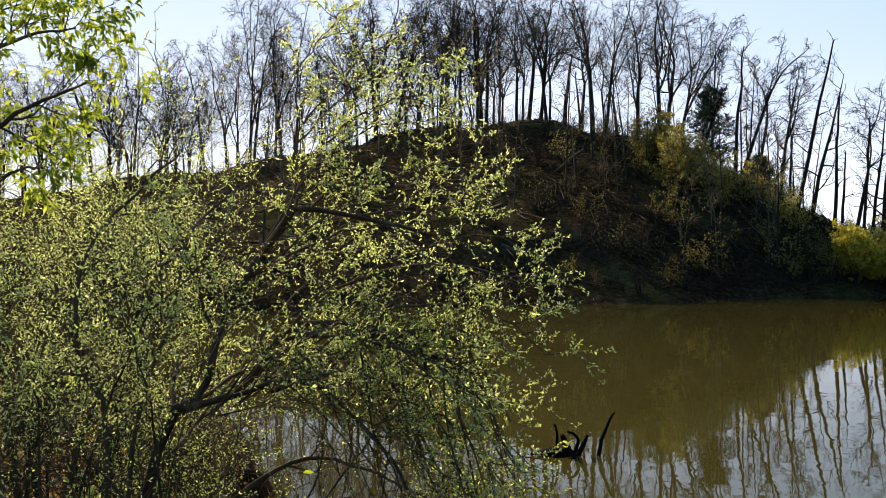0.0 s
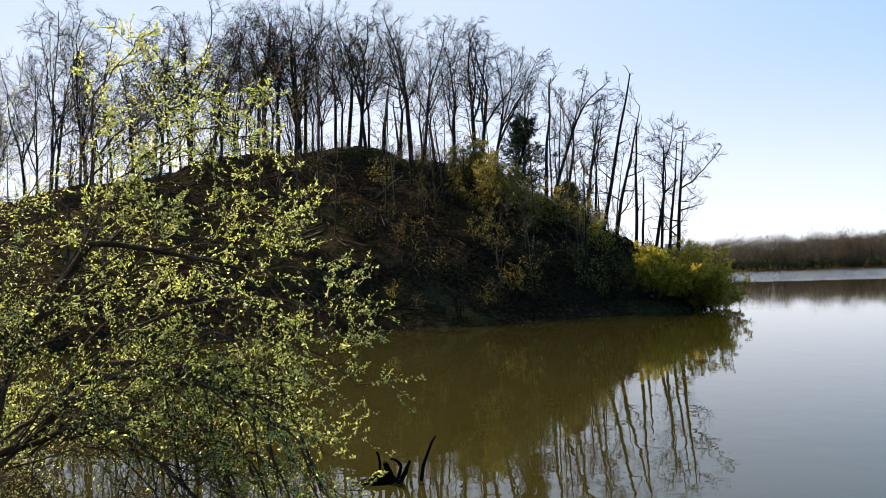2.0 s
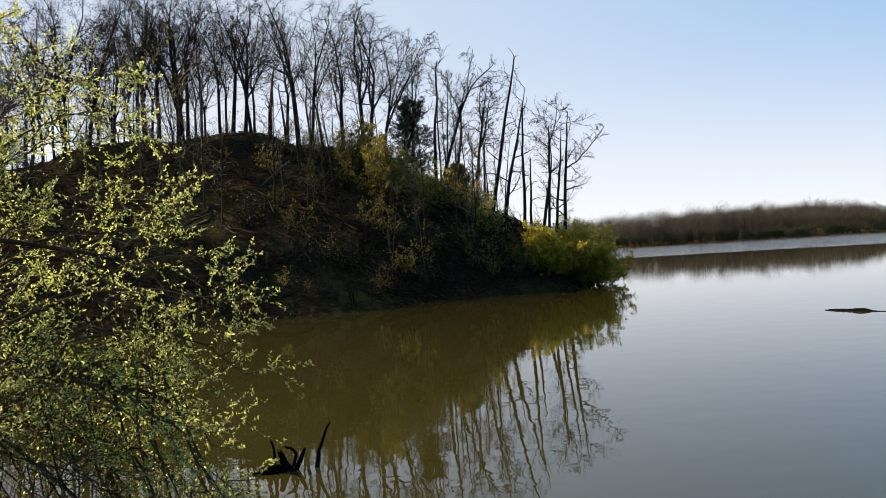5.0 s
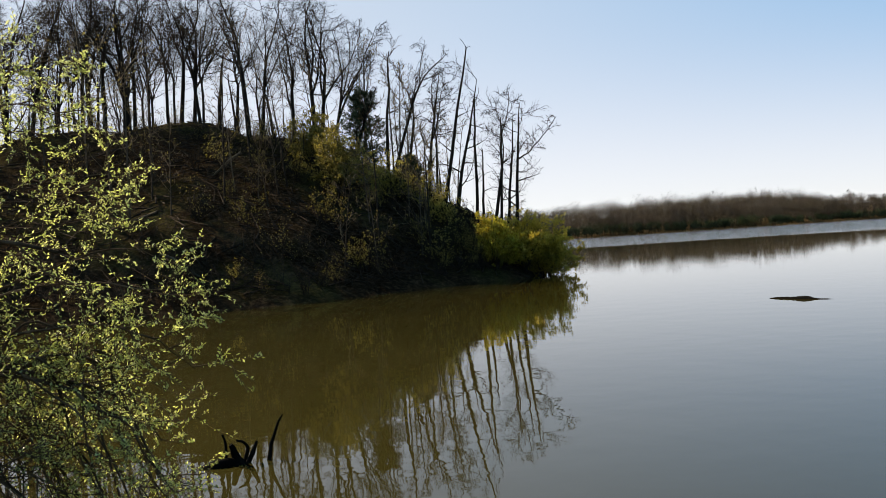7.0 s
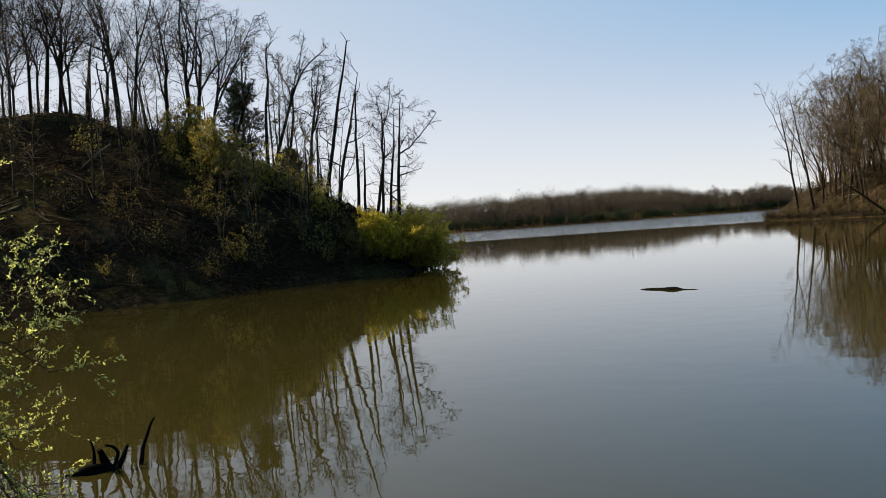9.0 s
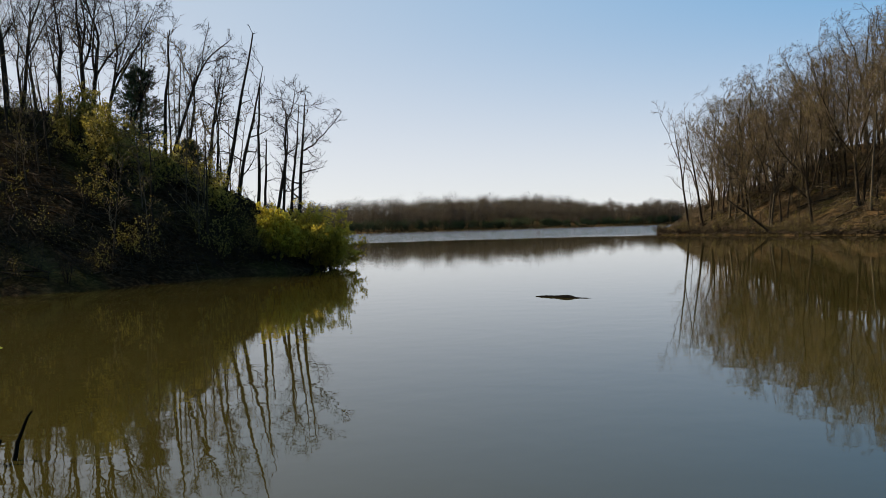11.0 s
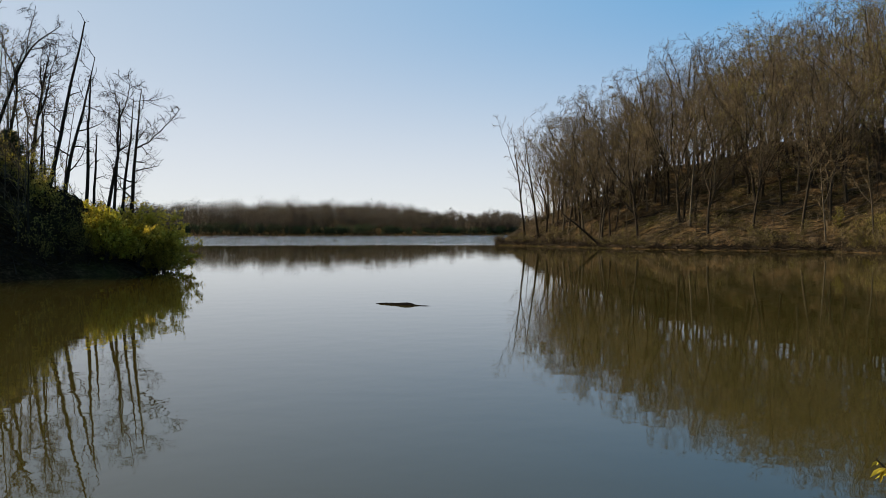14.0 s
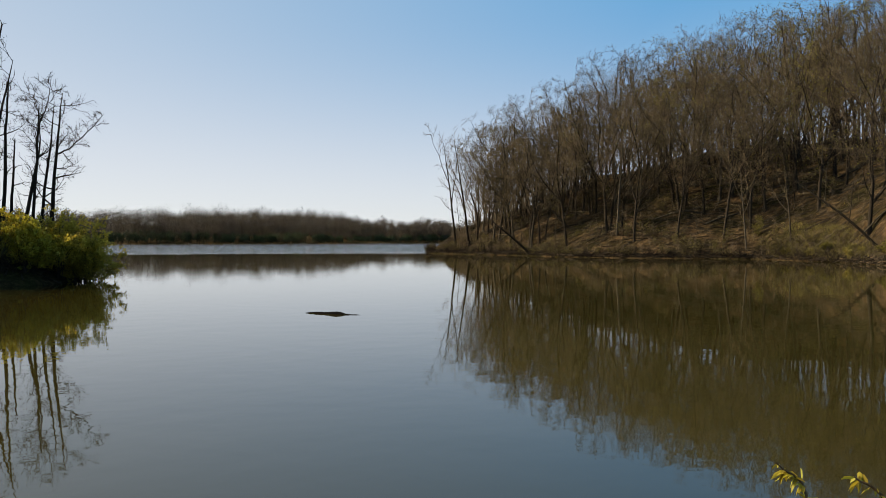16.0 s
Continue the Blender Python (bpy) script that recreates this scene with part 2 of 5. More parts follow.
def water_material():
    m, nt, b = material("pond_water")
    c, f = noise_ramp(nt, 0.06, [(0.35, (0.0205, 0.0175, 0.0042)), (0.65, (0.0285, 0.0238, 0.006))], detail=3)
    nt.links.new(c, b.inputs["Base Color"])
    b.inputs["Roughness"].default_value = 0.015
    b.inputs["IOR"].default_value = 1.333
    # long lazy swell, finer close to the wind-ruffled open lake
    tc = nt.nodes.new("ShaderNodeTexCoord")
    n1 = nt.nodes.new("ShaderNodeTexNoise")
    n1.inputs["Scale"].default_value, n1.inputs["Detail"].default_value = 1.1, 3.0
    nt.links.new(tc.outputs["Object"], n1.inputs["Vector"])
    n2 = nt.nodes.new("ShaderNodeTexNoise")
    n2.inputs["Scale"].default_value, n2.inputs["Detail"].default_value = 0.6, 4.0
    nt.links.new(tc.outputs["Object"], n2.inputs["Vector"])
    ln = nt.nodes.new("ShaderNodeVectorMath")
    ln.operation = "LENGTH"
    nt.links.new(tc.outputs["Object"], ln.inputs[0])
    mr = nt.nodes.new("ShaderNodeMapRange")
    mr.interpolation_type = "SMOOTHSTEP"
    for k, v in (("From Min", 150.0), ("From Max", 185.0), ("To Min", 0.0), ("To Max", 1.0)):
        mr.inputs[k].default_value = v
    nt.links.new(ln.outputs["Value"], mr.inputs["Value"])
    mu = nt.nodes.new("ShaderNodeMath")
    mu.operation = "MULTIPLY"
    nt.links.new(n2.outputs["Fac"], mu.inputs[0])
    nt.links.new(mr.outputs["Result"], mu.inputs[1])
    m2 = nt.nodes.new("ShaderNodeMath")
    m2.operation = "MULTIPLY"
    m2.inputs[1].default_value = 0.3
    nt.links.new(mu.outputs[0], m2.inputs[0])
    m1 = nt.nodes.new("ShaderNodeMath")
    m1.operation = "MULTIPLY"
    m1.inputs[1].default_value = 0.0035
    nt.links.new(n1.outputs["Fac"], m1.inputs[0])
    ad = nt.nodes.new("ShaderNodeMath")
    ad.operation = "ADD"
    nt.links.new(m1.outputs[0], ad.inputs[0])
    nt.links.new(m2.outputs[0], ad.inputs[1])
    bump(nt, b, ad.outputs[0], 1.0, 1.0)
    return m


GROUND = ground_material()
WATER = water_material()


# ---- mesh helpers ----
def mesh_from(name, verts, faces, mat, smooth=True):
    """A mesh from an array of corners and an array of faces that all have the same number of corners."""
    me = bpy.data.meshes.new(name)
    verts, faces = np.asarray(verts, np.float32), np.asarray(faces, np.int32)
    n, k = faces.shape
    me.vertices.add(len(verts))
    me.vertices.foreach_set("co", verts.ravel())
    me.loops.add(n * k)
    me.loops.foreach_set("vertex_index", faces.ravel())
    me.polygons.add(n)
    me.polygons.foreach_set("loop_start", np.arange(0, n * k, k, dtype=np.int32))
    if smooth:
        me.polygons.foreach_set("use_smooth", np.ones(n, bool))
    me.materials.append(mat)
    me.update(calc_edges=True)
    return me


def unit(v):
    return v / np.maximum(np.linalg.norm(v, axis=-1, keepdims=True), 1e-9)


def tubes(C, rad, sides):
    """Tapered tubes along the paths C (n, k, 3) with radii rad (n, k)."""
    n, k, _ = C.shape
    tan = np.empty_like(C)
    tan[:, 1:-1] = C[:, 2:] - C[:, :-2]
    tan[:, 0], tan[:, -1] = C[:, 1] - C[:, 0], C[:, -1] - C[:, -2]
    tan = unit(tan)
    whole = unit(C[:, -1] - C[:, 0])
    ref = np.where(np.abs(whole[:, 2:3]) > 0.8, np.array([[1.0, 0.2, 0]]), np.array([[0.1, 0.1, 1.0]]))[:, None, :]
    a = unit(np.cross(tan, np.broadcast_to(ref, tan.shape)))
    b = np.cross(tan, a)
    th = np.arange(sides) * 2 * np.pi / sides
    v = C[:, :, None, :] + rad[:, :, None, None] * (a[:, :, None, :] * np.cos(th)[:, None] + b[:, :, None, :] * np.sin(th)[:, None])
    if sides == 3 and k == 2:  # the finest twigs end in a point
        v = np.concatenate([v[:, 0], C[:, 1:2]], 1).reshape(-1, 3)
        q = np.arange(n)[:, None, None] * 4 + np.array([[0, 1, 3], [1, 2, 3], [2, 0, 3]])
        return v, q.reshape(-1, 3)
    idx = np.arange(n * k * sides).reshape(n, k, sides)
    p, q = idx[:, :-1], idx[:, 1:]
    f = np.stack([p, np.roll(p, -1, 2), np.roll(q, -1, 2), q], -1).reshape(-1, 4)
    return v.reshape(-1, 3), np.concatenate([f[:, [0, 1, 2]], f[:, [0, 2, 3]]])


def join(parts):
    vs, fs, o = [], [], 0
    for v, f in parts:
        vs.append(v)
        fs.append(f + o)
        o += len(v)
    return np.concatenate(vs), np.concatenate(fs)


def sprout(rng, C, rad, n, t0, t1, angle, ratio, nseg, wander, up, rr=0.55, rmin=0.006, taper=0.25, fall=0.55, pull=(0, 0)):
    """n side branches for each path: they leave it between t0 and t1 at about the given angle, and bend up (or down, up < 0)."""
    N, k, _ = C.shape
    L = np.linalg.norm(np.diff(C, axis=1), axis=2).sum(1)
    t = (np.linspace(t0, t1, n)[None, :] + rng.uniform(-0.5, 0.5, (N, n)) * (t1 - t0) / n).clip(0.02, 0.99)
    s = t * (k - 1)
    i = np.minimum(s.astype(int), k - 2)
    fr = (s - i)[..., None]
    rows = np.arange(N)[:, None]
    pos = C[rows, i] * (1 - fr) + C[rows, i + 1] * fr
    tan = unit(C[rows, i + 1] - C[rows, i])
    r_here = rad[rows, i] * (1 - fr[..., 0]) + rad[rows, i + 1] * fr[..., 0]
    side = unit(np.cross(tan, rng.normal(size=(N, n, 3))))
    an = np.radians(angle) * rng.uniform(0.7, 1.3, (N, n, 1))
    d = unit(tan * np.cos(an) + side * np.sin(an))
    ln = (L[:, None] * ratio * (1 - fall * t) * rng.uniform(0.65, 1.3, (N, n))).reshape(-1)
    pos, d = pos.reshape(-1, 3), d.reshape(-1, 3)
    M = len(pos)
    out = np.empty((M, nseg + 1, 3))
    out[:, 0] = pos
    for j in range(nseg):
        d = unit(d + rng.normal(size=(M, 3)) * wander + np.array([pull[0], pull[1], up]))
        out[:, j + 1] = out[:, j] + d * (ln / nseg)[:, None]
    r0 = np.maximum(r_here.reshape(-1) * rr, rmin)
    r = r0[:, None] * np.linspace(1, taper, nseg + 1)[None, :]
    return out, np.maximum(r, rmin * 0.6)


def leaves_on(rng, C, n, size, t0=0.15, length=1.6, spread=0.0, droop=0.0, shaped=False):
    """n small folded leaves on each path: rhombs of two triangles, with their own tilt."""
    N, k, _ = C.shape
    t = rng.uniform(t0, 1.0, (N, n)) * (k - 1)
    i = np.minimum(t.astype(int), k - 2)
    fr = (t - i)[..., None]
    rows = np.arange(N)[:, None]
    pos = (C[rows, i] * (1 - fr) + C[rows, i + 1] * fr).reshape(-1, 3)
    tan = unit(C[rows, i + 1] - C[rows, i]).reshape(-1, 3)
    M = len(pos)
    if spread:
        pos = pos + rng.normal(size=(M, 3)) * spread
    a = unit(tan * 0.7 + rng.normal(size=(M, 3)) * 0.75 + np.array([0, 0, -droop]))
    b = unit(np.cross(a, rng.normal(size=(M, 3))))
    c = np.cross(a, b)
    s = size * rng.uniform(0.55, 1.3, (M, 1))
    w = s * 0.5
    tip, root = pos + a * s * length, pos
    if shaped:  # a pointed blade, folded along its rib and bent at the tip
        bent = tip - np.array([0, 0, 1.0]) * s * length * 0.18
        p1, p2 = pos + a * s * length * 0.3, pos + a * s * length * 0.68
        v = np.stack([root, p1 + b * w * 0.85 + c * w * 0.3, p2 + b * w * 0.75 + c * w * 0.3, bent, p2 - b * w * 0.75 + c * w * 0.3, p1 - b * w * 0.85 + c * w * 0.3, p1, p2], 1).reshape(-1, 3)
        idx = np.arange(M * 8).reshape(M, 8)
        return v, np.concatenate([idx[:, k] for k in ([0, 1, 6], [1, 2, 7], [1, 7, 6], [2, 3, 7], [3, 4, 7], [4, 5, 6], [4, 6, 7], [5, 0, 6])])
    mid = pos + a * s * length * 0.5
    v = np.stack([root, mid + b * w + c * w * 0.35, tip, mid - b * w + c * w * 0.35], 1).reshape(-1, 3)
    idx = np.arange(M * 4).reshape(M, 4)
    f = np.concatenate([idx[:, [0, 1, 2]], idx[:, [0, 2, 3]]])
    return v, f


def path(points, n, rng=None, wobble=0.0):
    """A smooth path of n + 1 places through a few points."""
    p = np.asarray(points, float)
    p = np.vstack([2 * p[0] - p[1], p, 2 * p[-1] - p[-2]])
    m = len(p) - 3
    u = np.linspace(0, m, n + 1)
    i = np.minimum(u.astype(int), m - 1)
    f = (u - i)[:, None]
    a, b, c, d = p[i], p[i + 1], p[i + 2], p[i + 3]
    q = 0.5 * (2 * b + (c - a) * f + (2 * a - 5 * b + 4 * c - d) * f ** 2 + (3 * b - a - 3 * c + d) * f ** 3)
    if rng is not None and wobble:
        q[1:] += np.cumsum(rng.normal(size=(n, 3)) * wobble, 0)
    return q


def part(name, mesh, parent, label=""):
    ob = new(name, mesh)
    ob.parent = parent
    return tagged(ob, label=label, kind="stuff" if name in ("crown", "branchwork", "foliage", "twig_tangle", "stem_clump") else "")


def polar(az, d):
    return d * math.sin(radians(az)), d * math.cos(radians(az))


# ---- the lie of the land ----
# shore of the cove, from the left-hand inlet round the wooded hill's point, then the near bank and the hill across
SHORE = np.array([(-26, 26), (-14, 33), (-6, 38), (2, 40.6), (9, 42.3), (15.5, 46.3), (22.2, 48.4), (26.3, 53.6), (27.3, 57),
                  (24, 66), (12, 84), (-10, 110), (-60, 190), (-200, 420), (-900, 900), (-1600, 400), (-1600, -1600), (1600, -1600),
                  (1600, 500), (700, 250), (330, 150), (170, 128), (122, 112), (114.5, 105), (108.7, 84), (102.6, 68.5), (100.7, 58),
                  (104.5, 42), (95, 29), (83, 20), (62, 4), (30, -1), (12, -2.2), (5, -1.0), (3.2, 0.2), (2.6, 1.6), (1.6, 2.5), (0.2, 3.3), (-0.3, 4.1), (-0.95, 4.5),
                  (-1.2, 5.4), (-1.6, 5.9), (-1.6, 6.8), (-2.1, 7.6), (-2.1, 8.7), (-2.6, 9.6), (-2.9, 11), (-5, 14.5), (-9, 17.5), (-16, 21)], float)
FAR_SHORE = np.array([(-300, 760), (60, 650), (212, 600), (300, 548), (360, 505), (430, 452), (520, 420), (900, 330), (2400, 700), (2400, 3200),
                      (-1500, 3200), (-1200, 1100)], float)


def inside_by(poly, x, y):
    """Metres to the outline: above zero on land."""
    p = np.stack([x, y], -1)
    best = np.full(x.shape, 1e9)
    ins = np.zeros(x.shape, bool)
    for a, b in zip(poly, np.roll(poly, -1, 0)):
        e = b - a
        w = p - a
        u = ((w @ e) / (e @ e)).clip(0, 1)
        best = np.minimum(best, np.hypot(w[..., 0] - u * e[0], w[..., 1] - u * e[1]))
        cross = ((a[1] <= y) & (b[1] > y)) | ((b[1] <= y) & (a[1] > y))
        if e[1] != 0:
            ins ^= cross & (x < a[0] + (y - a[1]) / e[1] * e[0])
    return np.where(ins, best, -best)


def smooth(u):
    u = np.clip(u, 0, 1)
    return u * u * (3 - 2 * u)


def waves(x, y, size, seed):
    """Cheap rolling unevenness between -1 and 1."""
    r = np.random.RandomState(seed)
    z = np.zeros_like(x)
    for k in range(7):
        a, ph, f = r.uniform(0, 6.28), r.uniform(0, 6.28), r.uniform(0.6, 1.8) / size
        z += np.sin((x * np.cos(a) + y * np.sin(a)) * f * 6.28 + ph)
    return z / 4.0


# bearing, distance to the shore, distance to the ridge, height of the ridge
LEFT_HILL = np.array([(-60, 20, 70, 5), (-40, 24, 78, 5.5), (-29, 30, 80, 6.0), (-20, 34, 80, 8.2), (-8, 39, 78, 11.2), (-3, 40, 77, 12.2),
                      (1, 40.5, 76, 12.9), (5, 41.5, 76, 13.1), (9, 42.5, 74, 11.7), (11.6, 43.2, 71, 9.5), (16.6, 47.5, 67, 7.2), (20, 50.5, 64, 5.0),
                      (24, 52.8, 62, 2.6), (27, 60, 66, 1.0), (30, 64, 70, 0.5)])
RIGHT_HILL = np.array([(44, 158, 172, 0.6), (47.5, 155, 168, 1.0), (49, 150, 166, 2.7), (51, 143, 166, 4.9), (55, 128, 166, 9.2), (58.5, 119, 167, 12.5),
                       (64, 114.5, 172, 17), (68, 112.6, 175, 19), (73, 99, 175, 19), (76, 84, 170, 19), (85, 66, 160, 19), (100, 50, 150, 17), (130, 40, 120, 12)])


def terrain(x, y):
    x, y = np.asarray(x, float), np.asarray(y, float)
    az, d = np.degrees(np.arctan2(x, y)), np.hypot(x, y)
    s = inside_by(SHORE, x, y)
    sf = inside_by(FAR_SHORE, x, y)
    z = np.where(s < 0, np.maximum(s * 0.3, -2.5), 0.75 * (1 - np.exp(-np.maximum(s, 0) / 0.5)))
    z = z + np.where(s > 0, 0.05 * waves(x, y, 1.4, 3) + 0.25 * smooth(s / 6) * waves(x, y, 6, 4) + 0.12 * smooth(s / 4) * waves(x, y, 2.6, 5), 0)
    for tab, keep in ((LEFT_HILL, (az < 31) & (az > -75) & (y > 8)), (RIGHT_HILL, (az > 42) & (az < 140))):
        d0, d1, zr = (np.interp(az, tab[:, 0], tab[:, k]) for k in (1, 2, 3))
        u = (d - d0) / (d1 - d0)
        rise = np.where(u < 1, 0.35 * u.clip(0, 1) + 0.65 * np.sin(u.clip(0, 1) * np.pi / 2), 1 - 0.55 * smooth((u - 1) / 1.6))
        z = z + np.where(keep & (s > 0), zr * rise * smooth(s / 5) * (1 + 0.06 * waves(x, y, 14, 9)), 0)
    z = z + np.where((y < -3) & (s > 0), 2.0 * smooth(-(y + 3) / 15), 0)
    far = 1.0 * (1 - np.exp(-np.maximum(sf, 0) / 3)) + 4 * smooth(sf / 110) + 15 * smooth((sf - 150) / 400) * (1 + 0.3 * waves(x, y, 500, 12))
    return np.where(sf > 0, far, z)


def ground_z(x, y):
    return float(terrain(np.array([x]), np.array([y]))[0])


az_steps = np.concatenate([np.arange(-40, 84, 0.55), np.arange(84, 320, 4.0)])
d_steps = np.concatenate([[0.0], np.geomspace(0.6, 10, 30), np.geomspace(10.8, 35, 16), np.arange(36, 100, 0.8), np.arange(100, 200, 1.25), np.geomspace(202, 600, 14), np.geomspace(610, 4500, 34)])
A, D = np.meshgrid(np.radians(az_steps), d_steps, indexing="ij")
X, Y = D * np.sin(A), D * np.cos(A)
G = np.stack([X, Y, terrain(X, Y)], -1)
na, nd = A.shape
gi = np.arange(na * nd).reshape(na, nd)
gj = np.roll(gi, -1, 0)
gf = np.stack([gi[:, :-1], gi[:, 1:], gj[:, 1:], gj[:, :-1]], -1).reshape(-1, 4)[:, ::-1]
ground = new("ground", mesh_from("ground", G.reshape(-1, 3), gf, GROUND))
tagged(ground, "brown leaf-littered wooded banks and hills round a lake", "ground", kind="structure")

wr = np.concatenate([[0.0], np.geomspace(2, 4500, 40)])
wa = np.radians(np.arange(0, 360, 5.0))
WA, WR = np.meshgrid(wa, wr, indexing="ij")
wi = np.arange(WA.size).reshape(WA.shape)
wj = np.roll(wi, -1, 0)
water = new("water", mesh_from("water", np.stack([WR * np.sin(WA), WR * np.cos(WA), 0 * WA], -1).reshape(-1, 3),
                               np.stack([wi[:, :-1], wi[:, 1:], wj[:, 1:], wj[:, :-1]], -1).reshape(-1, 4)[:, ::-1], WATER))
tagged(water, "still olive-brown lake water mirroring trees and sky", "water", kind="structure")


# ---- bare trees ----
def bare_tree(rng, height, r0, lean=(0.0, 0.0), fork=0.4, density=(6, 5, 5, 2), fine=True, spread=46, reach=0.4, fall=0.45, low=0.38,
              leaf=0, leaf_size=0.1, rmin=0.019, bark=None, twig=None, leaf_mat=None, wobble=0.02, limbs=(), taper=0.86, bend=0.0, up=0.035, name="tree"):
    """A leafless or budding tree that stands at its own origin. limbs: ends of single large limbs, with the share of the trunk at which they leave it."""
    top = np.array([lean[0], lean[1], height])
    arch = np.array([bend, 0, 0])
    C0 = path([(0, 0, -0.6), top * (0.33, 0.33, 0.36) - arch, top * (0.68, 0.68, 0.7) - arch, top], 10, rng, wobble * height / 10)[None]
    R0 = (r0 * (1 - np.linspace(0, 1, 11) ** 1.2 * taper))[None]
    R0[0, 0] *= 1.35
    trunks, rads = [C0], [R0]
    if fork > 0:
        CF, RF = sprout(rng, C0, R0, 2, fork, fork + 0.22, 30, 0.75, 10, 0.09, 0.05, rr=0.72, rmin=rmin, taper=0.15)
        trunks.append(CF)
        rads.append(RF)
    for t, ex, ey, ez in limbs:
        p = C0[0, int(t * 10)]
        e = np.array([ex, ey, ez])
        trunks.append(path([p, p + (e - p) * (0.45, 0.45, 0.3), e], 10, rng, 0.05)[None])
        rads.append((R0[0, int(t * 10)] * np.linspace(0.75, 0.2, 11))[None])
    C0, R0 = np.concatenate(trunks), np.concatenate(rads)
    C1, R1 = sprout(rng, C0, R0, density[0], low, 0.98, spread, reach, 6 if fine else 4, 0.15, up, rr=0.5, rmin=rmin * 1.6, fall=fall)
    C2, R2 = sprout(rng, C1, R1, density[1], 0.2, 0.98, 42, 0.6, 3 if fine else 2, 0.17, 0.03, rr=0.55, rmin=rmin * 1.2, fall=0.4)
    C3, R3 = sprout(rng, C2, R2, density[2], 0.15, 0.98, 42, 0.6, 1, 0.18, 0.02, rr=0.6, rmin=rmin, fall=0.4)
    tree = new(name)
    for k in range(len(C0)):
        part("limb" if k else "trunk", mesh_from("limb" if k else "trunk", *tubes(C0[k:k + 1], R0[k:k + 1], 8 if fine else 5), bark), tree)
    tw = [tubes(C1, R1, 4 if fine else 3), tubes(C2, R2, 3), tubes(C3, R3, 3)]
    last = C3
    if density[3]:
        C4, R4 = sprout(rng, C3, R3, density[3], 0.25, 1.0, 38, 0.7, 1, 0.18, 0.04, rr=0.75, rmin=rmin * 0.85)
        tw.append(tubes(C4, R4, 3))
        last = C4
    part("crown", mesh_from("crown", *join(tw), twig), tree, "fine bare twigs")
    if leaf:
        part("foliage", mesh_from("foliage", *leaves_on(rng, last, leaf, leaf_size, spread=leaf_size * 0.6), leaf_mat, False), tree, "tiny opening spring leaves")
    return tree


def wild_tree(rng, height, r0, lean=(0.0, 0.0), clear=0.45, stems=3, opening=15, density=(9, 5, 5, 2), reach=0.33, fine=True, leaf=0, leaf_size=0.1, rmin=0.012,
              bark=None, twig=None, leaf_mat=None, wander=0.11, droop=0.03, width=0.25, flat=1.0):
    """A leafless or budding woodland tree: a clear bole that parts into a few winding stems, with limbs, branches and sprays of fine twigs."""
    fork = np.array([rng.normal() * 0.012, rng.normal() * 0.012, clear]) * height
    C0 = path([(0, 0, -0.6), fork * (0.2, 0.2, 0.45), fork], 8, rng, 0.008 * height / 8)[None]
    R0 = (r0 * (1 - 0.3 * np.linspace(0, 1, 9)))[None]
    R0[0, :2] *= (1.45, 1.12)
    Cs, Rs, turn, n = [], [], rng.uniform(0, 6.28), 9 if fine else 7
    for k in range(stems):
        at = 8 if k < 2 else rng.randint(5, 9)
        a, tilt = turn + 6.28 * k / stems + rng.uniform(-0.5, 0.5), radians(opening) * rng.uniform(0.7, 1.4) * (0.35 if k == 0 else 1.0)
        d = np.array([np.cos(a) * np.sin(tilt), np.sin(a) * np.sin(tilt), np.cos(tilt)])
        ln = (height - C0[0, at, 2]) * (1.0 if k == 0 else rng.uniform(0.7, 1.0)) / n
        C = [C0[0, at]]
        for j in range(n):
            d = unit(d + rng.normal(size=3) * wander + np.array([0, 0, 0.04]))
            C.append(C[-1] + d * ln)
        Cs.append(C)
        Rs.append(R0[0, at] * (0.82 if k == 0 else rng.uniform(0.5, 0.75)) * np.linspace(1, 0.2, n + 1))
    CL, RL = np.array(Cs), np.maximum(np.array(Rs), rmin * 1.5)
    C1, R1 = sprout(rng, CL, RL, density[0], 0.08, 0.97, 46, reach, 5 if fine else 3, 0.2, 0.05, rr=0.6, rmin=rmin * 1.5, fall=0.45)
    C2, R2 = sprout(rng, C1, R1, density[1], 0.2, 0.97, 44, 0.55, 3 if fine else 2, 0.2, droop, rr=0.55, rmin=rmin * 1.2, fall=0.35)
    C3, R3 = sprout(rng, C2, R2, density[2], 0.2, 1.0, 44, 0.55, 1, 0.2, droop, rr=0.7, rmin=rmin, fall=0.3)
    C4, R4 = sprout(rng, C3, R3, density[3], 0.25, 1.0, 42, 0.75, 1, 0.2, droop, rr=0.8, rmin=rmin * 0.85, fall=0.2)
    # short shoots up the bole
    CB, RB = sprout(rng, C0, R0, 5, 0.45, 0.98, 62, 0.16, 3, 0.2, 0.05, rr=0.12, rmin=rmin, fall=0.2)
    CC, RC = sprout(rng, CB, RB, 4, 0.2, 1.0, 45, 0.55, 1, 0.2, 0.02, rmin=rmin * 0.9)
    # the tips gather on an uneven dome
    low, top = clear * 0.75 * height, max(C[..., 2].max() for C in (CL, C1))
    mid, half = (low + top) / 2, (top - low) / 2
    ph = rng.uniform(0, 6.28, 3)
    for C in (CL, C1, C2, C3, C4):
        p = (C - np.array([0, 0, mid])) / np.array([width * height, width * height, half])
        rho = np.sqrt(p[..., :1] ** 2 + p[..., 1:2] ** 2 + (flat * p[..., 2:]).clip(0) ** 2)
        az = np.arctan2(p[..., 1:2], p[..., :1])
        lump = 1 + 0.13 * np.sin(2 * az + ph[0] + 2 * p[..., 2:]) + 0.1 * np.sin(5 * az + ph[1] + 4 * p[..., 2:]) + 0.06 * np.sin(9 * az + ph[2])
